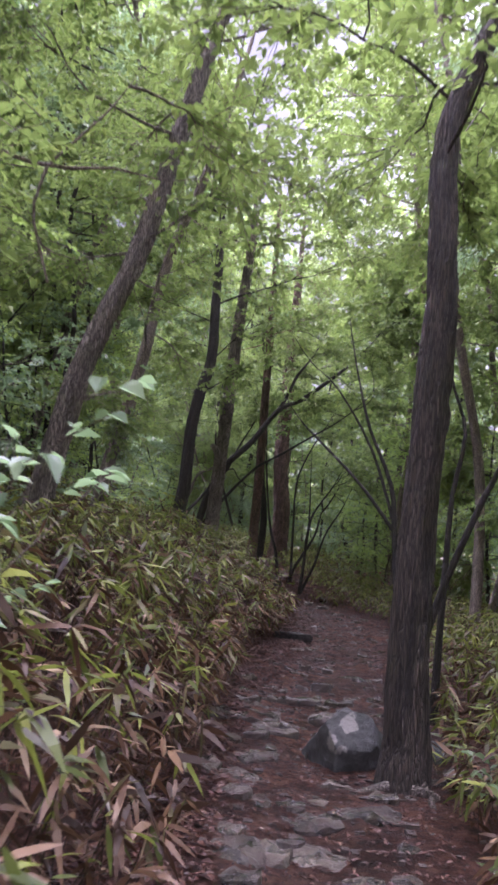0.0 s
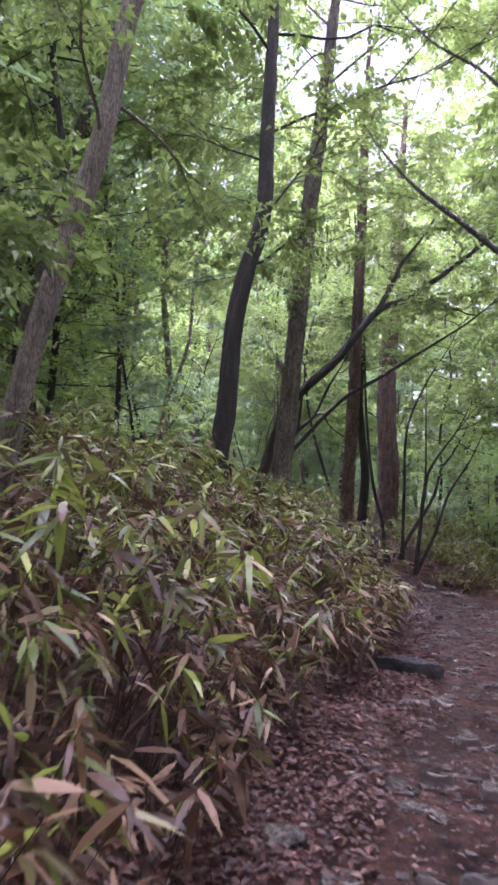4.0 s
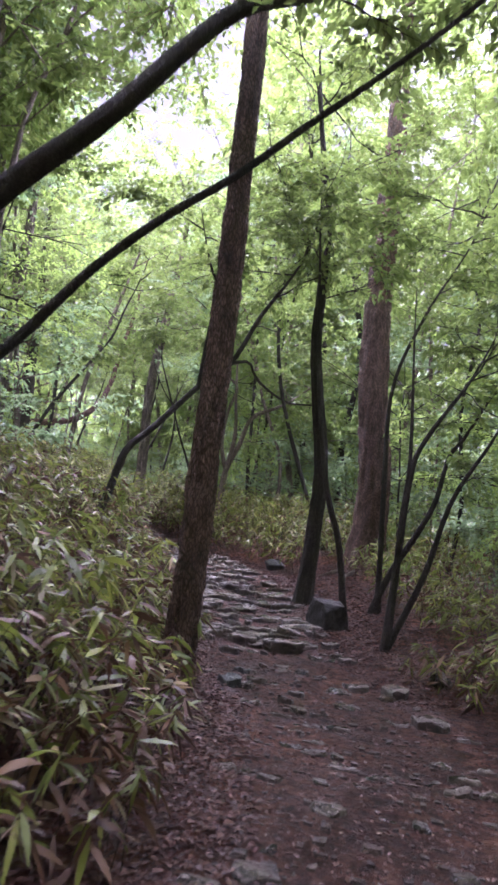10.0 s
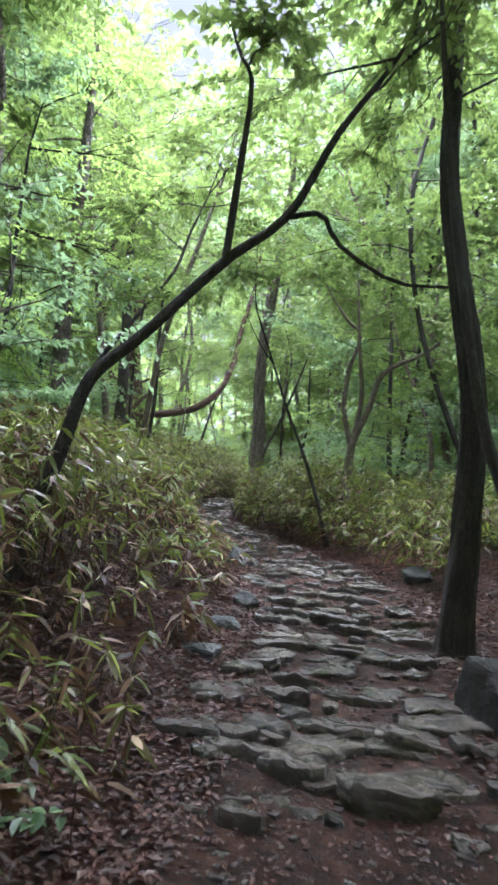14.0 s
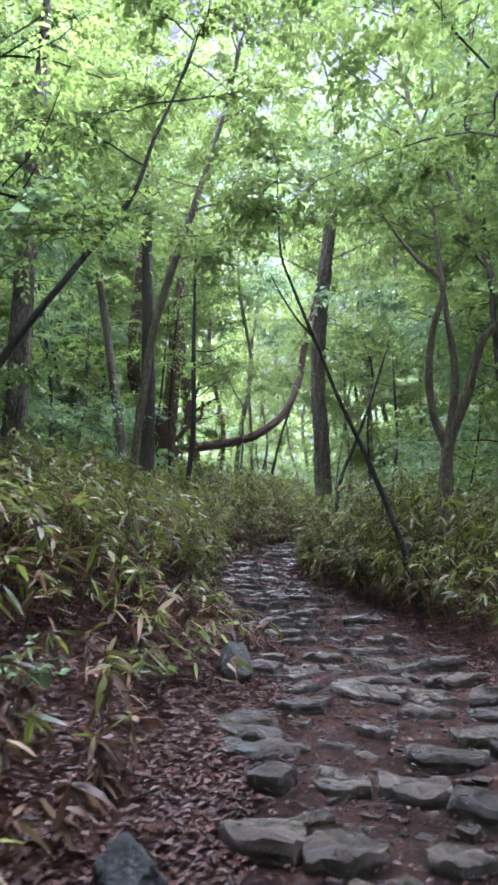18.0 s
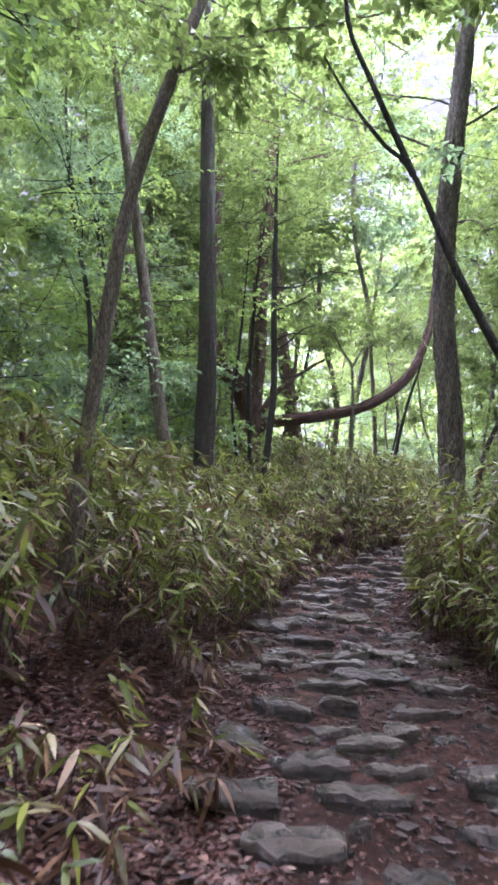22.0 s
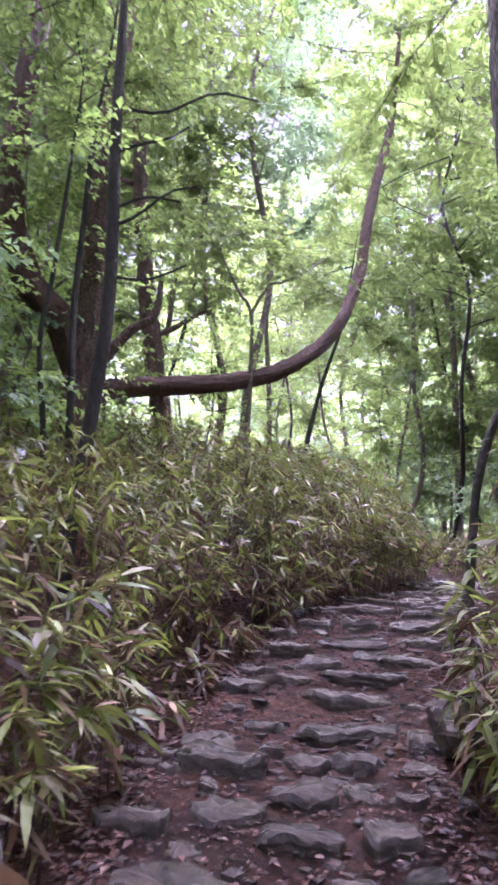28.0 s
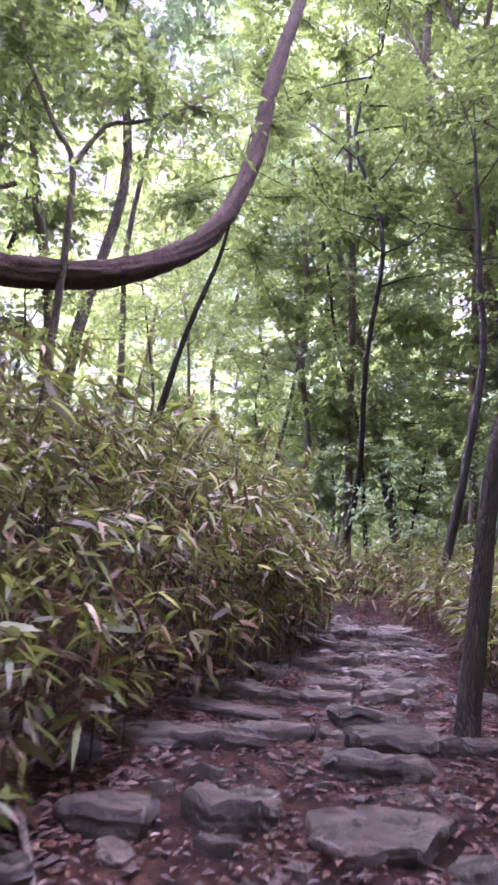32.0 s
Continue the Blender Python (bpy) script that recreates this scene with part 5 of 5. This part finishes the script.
MIDDLE_STEPS = [(-4.03, 29.54, 0.59), (-3.93, 30.12, 0.51), (-3.37, 29.75, 0.57), (-4.42, 29.82, 0.47), (-3.74, 28.63, 0.26), (-3.41, 29.03, 0.44), (-4.58, 30.42, 0.56), (-3.01, 29.35, 0.45), (-2.69, 28.54, 0.65), (-2.94, 29.81, 0.41), (-3.51, 30.37, 0.38), (-3.97, 30.64, 0.37), (-3.26, 30.28, 0.33)]
BEND_STEPS = [(-4.97, 30.49, 0.51), (-4.65, 30.83, 0.45), (-4.92, 30.92, 0.45), (-5.19, 30.91, 0.37), (-4.90, 31.21, 0.24), (-5.61, 30.86, 0.45), (-5.42, 31.24, 0.32), (-5.05, 31.62, 0.50), (-5.80, 31.55, 0.62), (-5.72, 32.04, 0.42), (-6.14, 31.14, 0.26), (-6.41, 31.56, 0.36), (-6.84, 32.36, 0.63), (-6.51, 32.76, 0.38), (-7.28, 33.07, 0.43), (-6.85, 33.40, 0.43), (-8.50, 34.30, 0.49), (-7.85, 34.51, 0.53)]
UPPER_STEPS = [(-8.42, 35.06, 0.48), (-8.84, 35.01, 0.45), (-8.65, 35.40, 0.38), (-8.38, 35.59, 0.26), (-9.05, 34.61, 0.40), (-8.09, 35.27, 0.29), (-8.81, 35.75, 0.35), (-8.57, 35.86, 0.32), (-8.92, 36.27, 0.68), (-9.37, 36.02, 0.32), (-9.21, 36.84, 0.73), (-8.36, 36.21, 0.23), (-9.97, 36.55, 0.42)]
TOP_STEPS = [(-9.32, 37.26, 0.76), (-9.80, 36.86, 0.50), (-10.16, 37.01, 0.45), (-9.77, 37.38, 0.42), (-9.15, 37.75, 0.58), (-9.50, 37.76, 0.38), (-9.91, 38.06, 0.80), (-10.23, 37.53, 0.49), (-10.45, 37.36, 0.26), (-9.15, 38.27, 0.68), (-9.60, 38.82, 0.58), (-10.20, 38.83, 0.45), (-10.61, 38.52, 0.44), (-10.60, 37.98, 0.30), (-9.80, 39.51, 0.66), (-10.95, 40.02, 0.97), (-10.84, 39.29, 0.46), (-10.47, 39.81, 0.53), (-10.08, 40.34, 0.61), (-10.45, 40.58, 0.42), (-10.14, 40.87, 0.43), (-10.84, 41.99, 0.45), (-9.56, 40.96, 0.48), (-9.45, 39.87, 0.41)]
PLACED = np.array(LOWER_STEPS + MIDDLE_STEPS + BEND_STEPS + UPPER_STEPS + TOP_STEPS)
prng = np.random.default_rng(88)
for x, y, w in PLACED:
    i = ((LINE[:, :2] - (x, y)) ** 2).sum(1).argmin()
    ob = new("step_stone", slab_mesh("step_stone", prng, w, min(0.46, 0.15 + 0.42 * w), 0.22, STONE))
    ob.parent = path_floor
    turn = math.degrees(math.atan2(LDIR[i, 1], LDIR[i, 0])) - 90 + prng.normal(0, 8)
    ob.matrix_world = pose(x, y, float(ground(x, y, False)[0]) + 0.05 + prng.normal(0, 0.015), prng.normal(-3, 3), prng.normal(0, 3), turn)


def step_rows(y0, y1, gap, lift, fill, seed, slabs=SLABS):
    rng = np.random.default_rng(seed)
    k = np.where((LINE[:, 1] >= y0) & (LINE[:, 1] <= y1))[0]
    s = np.cumsum(np.r_[0, np.linalg.norm(np.diff(LINE[k, :2], axis=0), axis=1)])
    at = 0.0
    while at < s[-1]:
        i = k[np.searchsorted(s, at)]
        hw = LINE[i, 3]
        across = -hw * rng.uniform(0.7, 1.0)
        skew = rng.normal(0, 0.12)
        while across < hw * 0.85:
            me = slabs[int(rng.integers(len(slabs)))]
            w = max(q.co.x for q in me.vertices) - min(q.co.x for q in me.vertices)
            c = LINE[i, :2] + np.array([-LDIR[i, 1], LDIR[i, 0]]) * (across + w / 2) + LDIR[i] * (rng.normal(0, 0.09) + skew * across)
            if rng.random() < fill and (np.hypot(PLACED[:, 0] - c[0], PLACED[:, 1] - c[1]) > 0.36 * (PLACED[:, 2] + w) + 0.04).all():
                ob = new("step_stone", me)
                ob.parent = path_floor
                zz = float(ground(c[0], c[1], False)[0]) + lift * 0.8 + rng.normal(0, 0.018)
                turn = math.degrees(math.atan2(LDIR[i, 1], LDIR[i, 0])) - 90 + rng.normal(0, 8)
                flip = 180 if rng.random() < 0.5 else 0
                ob.matrix_world = pose(c[0], c[1], zz, 0, 0, turn) @ pose(0, 0, 0, rng.normal(-3.5, 3), rng.normal(0, 3.5), flip)
            across += w * rng.uniform(0.85, 1.12)
        at += gap * rng.uniform(0.8, 1.2)


step_rows(4.0, 9.0, 0.55, 0.02, 0.5, 40)
step_rows(22.2, 36.0, 0.31, 0.05, 0.96, 41)
step_rows(36.2, 44.5, 0.37, 0.05, 0.9, 42, BIG_SLABS)
step_rows(22.0, 36.2, 0.28, 0.02, 0.6, 43, SMALL_SLABS)
step_rows(36.0, 45.5, 0.28, 0.02, 0.6, 44, SMALL_SLABS)
step_rows(2.5, 9.5, 0.3, 0.015, 0.45, 45, SMALL_SLABS)
step_rows(9.5, 22.0, 0.34, 0.008, 0.42, 46, SMALL_SLABS)


def pebbles(n, seed):
    """Small broken stones trodden into the earth."""
    rng = np.random.default_rng(seed)
    k = np.where((LINE[:, 1] > -2) & (LINE[:, 1] < 46))[0]
    i = rng.choice(k, n)
    off = rng.normal(0, 0.55, n) * LINE[i, 3]
    p = LINE[i, :2] + np.c_[-LDIR[i, 1], LDIR[i, 0]] * off[:, None]
    size = 0.007 + 0.04 * rng.random(n) ** 4
    z = ground(p[:, 0], p[:, 1])
    ball = unit(np.array([(x, y, q) for x in (-1, 1) for y in (-1, 1) for q in (-1, 1)], float))
    v = ball[None] * size[:, None, None] * rng.uniform(0.6, 1.4, (n, 8, 1)) * rng.uniform(0.5, 1.3, (n, 1, 3)) * np.array([1.2, 1.2, 0.6])
    v = v + np.c_[p, z + 0.1 * size][:, None]
    q = np.array([[0, 1, 3, 2], [4, 6, 7, 5], [0, 4, 5, 1], [2, 3, 7, 6], [1, 5, 7, 3], [0, 2, 6, 4]])
    f = (np.arange(n)[:, None, None] * 8 + q[None]).reshape(-1, 4)
    tagged(new("gravel", mesh_np("gravel", v.reshape(-1, 3), f, GRAVEL)), "small grey and brown stones trodden into the trail", "gravel", kind="stuff")


pebbles(12000, 55)


# ---- single stones, wood and low plants along the trail ----
def lone_slab(label, x, y, w, d, h, lift, turn, seed, mat=STONE, tip=0.0):
    ob = new("flat_stone", slab_mesh("flat_stone", np.random.default_rng(seed), w, d, h, mat))
    ob.matrix_world = pose(x, y, float(ground(x, y, False)[0]) + lift * 0.7, tip, 0, turn)
    return tagged(ob, label, "stone")


lone_slab("long dark stone edging the bank", 0.85, 11.95, 0.78, 0.26, 0.24, 0.18, -12, 301, DARK_STONE)
lone_slab("broad flat stone across the trail", 0.67, 7.8, 0.6, 0.34, 0.14, 0.08, 5, 302)
lone_slab("pale flat stone in the trail", 0.12, 7.6, 0.34, 0.24, 0.1, 0.05, 20, 303)
lone_slab("flat stone half sunk in wet earth", 0.35, 6.7, 0.62, 0.4, 0.12, 0.04, -8, 304)
lone_slab("flat stone half sunk in wet earth", 0.9, 7.1, 0.5, 0.3, 0.12, 0.06, 14, 305)
lone_slab("flat stone half sunk in wet earth", 0.2, 5.9, 0.5, 0.34, 0.12, 0.035, 30, 306)
lone_slab("tilted grey stone at the bamboo's foot", -0.18, 5.4, 0.3, 0.2, 0.14, 0.08, 70, 307, tip=14)
lone_slab("small flat stone in the trail", 0.55, 4.6, 0.4, 0.3, 0.1, 0.03, 15, 308)
lone_slab("small flat stone in the trail", 0.25, 4.0, 0.3, 0.24, 0.1, 0.03, -20, 309)
lone_slab("thick squared stone at the foot of the steps", 0.5, 22.15, 0.62, 0.34, 0.24, 0.17, 12, 310)
lone_slab("blocky stone in the first step", -0.05, 22.2, 0.42, 0.34, 0.22, 0.12, 5, 311)
lone_slab("grey stone block at the trail's side", 1.9, 20.8, 0.34, 0.26, 0.2, 0.13, 40, 312)
lone_slab("grey stone block at the trail's side", 2.2, 19.8, 0.36, 0.24, 0.18, 0.1, -15, 313)
lone_slab("brown stone on the trodden earth", 1.3, 21.9, 0.26, 0.22, 0.14, 0.08, 30, 314)
lone_slab("bluish grey stone at the verge", 0.3, 20.2, 0.28, 0.24, 0.18, 0.07, 30, 315, GREEN_STONE)
lone_slab("bluish grey stone at the verge", 0.3, 20.75, 0.22, 0.18, 0.12, 0.04, 70, 316, GREEN_STONE)
lone_slab("large bluish flat stone sunk in the verge", -2.6, 26.5, 0.55, 0.32, 0.1, 0.05, 10, 317, GREEN_STONE)
lone_slab("flat greenish stone at the verge", -1.5, 23.5, 0.5, 0.34, 0.12, 0.06, -20, 318, GREEN_STONE)
lone_slab("long low stone across the trail", -10.75, 39.3, 1.0, 0.28, 0.18, 0.1, 20, 319)
lone_slab("thick stone step with a wet top", -9.8, 39.8, 0.55, 0.42, 0.2, 0.12, 25, 320)
lone_slab("long stone edging a step", -10.95, 40.3, 0.9, 0.26, 0.18, 0.1, 18, 321)
lone_slab("big worn step stone with a wet top", -5.7, 31.9, 0.62, 0.4, 0.18, 0.1, 40, 322)
for k, (x, y, w, h) in enumerate(((-0.95, 28.5, 0.55, 0.34), (-8.05, 36.3, 0.75, 0.5), (1.65, 6.1, 0.4, 0.2), (2.35, 21.4, 0.35, 0.22), (-11.0, 38.9, 0.3, 0.16), (0.1, 8.6, 0.3, 0.14))):
    boulder("rough dark rock half buried at the trail's side", x, y, w, w * 0.8, h, 60 + k, STONE if k % 2 else GREEN_STONE, 33 * k)


def dead_wood(label, pts, r, seed):
    """A fallen branch lying on the ground, with a broken side twig."""
    rng = np.random.default_rng(seed)
    q = np.array([(x, y, on_ground(x, y) + r * 0.6 + dz) for x, y, dz in pts])
    ob = tagged(new("fallen_branch", mesh_np("fallen_branch", *tube(spline(q, 14), np.linspace(r, r * 0.45, 14), 7, 0.12, seed), BARK["smooth"], smooth=True)), label, "branch")
    m = q[len(q) // 2]
    t = np.array([m, m + rng.normal(0, 0.1, 3) + [0.05, 0.05, 0.06], m + rng.normal(0, 0.18, 3) + [0.12, 0.1, 0.08]])
    part_of("side_twig", mesh_np("side_twig", *tube(t, np.array([r * 0.5, r * 0.35, r * 0.15]), 5), BARK["smooth"], smooth=True), ob)


dead_wood("grey fallen branch on the leafy verge", [(-12.0, 39.15, 0.25), (-11.5, 38.8, 0.14), (-10.95, 38.4, 0.06), (-10.45, 38.02, 0.0)], 0.03, 1)
dead_wood("fallen branch lying beside the trail", [(0.2, 18.8, 0.0), (0.5, 18.65, 0.0), (0.85, 18.6, 0.0)], 0.025, 2)
dead_wood("thin fallen branch on dead leaves", [(-2.9, 24.7, 0.02), (-2.5, 24.9, 0.0), (-2.1, 24.8, 0.0)], 0.016, 3)
dead_wood("thin fallen branch on dead leaves", [(-10.9, 36.9, 0.02), (-10.5, 37.0, 0.0), (-10.2, 36.8, 0.0)], 0.018, 4)


def root(label, x, y, turn, length, r, seed):
    rng = np.random.default_rng(seed)
    a = radians(turn)
    u = np.linspace(0, 1, 7)
    px, py = x + np.cos(a) * length * u + rng.normal(0, 0.04, 7), y + np.sin(a) * length * u + rng.normal(0, 0.04, 7)
    q = np.c_[px, py, ground(px, py, False) + r * 0.35 - u ** 2 * r]
    tagged(new("root", mesh_np("root", *tube(spline(q, 12), np.linspace(r, r * 0.3, 12), 7, 0.15, seed), BARK["oak"], smooth=True)), label, "root")


for k, (x, y, t, ln, r) in enumerate(((1.3, 5.4, 200, 0.6, 0.05), (1.35, 5.4, 280, 0.5, 0.05), (1.4, 5.5, 350, 0.5, 0.045), (1.05, 27.3, 240, 0.9, 0.08), (0.9, 27.4, 190, 0.9, 0.07),
                                      (0.35, 24.7, 250, 0.5, 0.04), (-0.1, 19.2, 300, 0.7, 0.06))):
    root("surface root running from a trunk's foot", x, y, t, ln, r, 20 + k)


def herb(label, x, y, height, spread_r, leaves, leaf, seed, mat, fine=True):
    """A low leafy plant: thin stalks, each with broad leaves."""
    rng = np.random.default_rng(seed)
    g = on_ground(x, y)
    stalks = []
    for k in range(max(3, leaves // 9)):
        a = rng.uniform(0, 2 * np.pi)
        r = spread_r * rng.uniform(0.3, 1)
        top = np.array([x + math.cos(a) * r, y + math.sin(a) * r, g + height * rng.uniform(0.6, 1.05)])
        mid = np.array([x + math.cos(a) * r * 0.3, y + math.sin(a) * r * 0.3, g + height * 0.6])
        stalks.append((spline([(x, y, g - 0.02), mid, top], 7), 0.006))
    lv, st = twig_leaves(rng, stalks, 3, leaf, 4, leaf * 2.2, 0.3, fine, True)
    ob = tagged(new("herb"), label, "plant")
    tagged(part_of("leaf", mesh_np("leaf", *lv, mat), ob), kind="stuff")
    for p, r in stalks:
        part_of("stalk", mesh_np("stalk", *tube(p, np.linspace(r, 0.002, len(p)), 4), BARK["smooth"], smooth=True), ob)
    tagged(part_of("leaf_stem", mesh_np("leaf_stem", *st, BARK["smooth"], smooth=True), ob), kind="stuff")


herb("broad-leaved shrub hanging into the trail, dark green", -1.0, 2.1, 1.75, 0.7, 120, 0.085, 401, COOL_LEAF)
herb("broad-leaved plant beside the steps", -8.75, 39.3, 0.75, 0.55, 70, 0.10, 402, LEAF)
herb("broad-leaved plant beside the mossy tree", -8.9, 40.4, 1.1, 0.7, 80, 0.10, 403, LEAF)
herb("leafy undergrowth at the trail's lower side", -6.9, 37.6, 0.8, 0.5, 60, 0.10, 404, COOL_LEAF)
herb("bright leafy bush at the pine's foot", 1.65, 25.9, 0.8, 0.6, 80, 0.09, 405, LEAF)
herb("low green plant on the leafy bank", -0.55, 20.4, 0.35, 0.3, 40, 0.08, 406, COOL_LEAF)
herb("low green plant on the leafy bank", -3.0, 25.4, 0.4, 0.35, 45, 0.09, 407, COOL_LEAF)
herb("low green plant on the leafy bank", -3.3, 26.7, 0.3, 0.25, 36, 0.08, 408, LEAF)
herb("low green plant at the oak's foot", 1.75, 4.7, 0.4, 0.35, 45, 0.09, 411, COOL_LEAF)
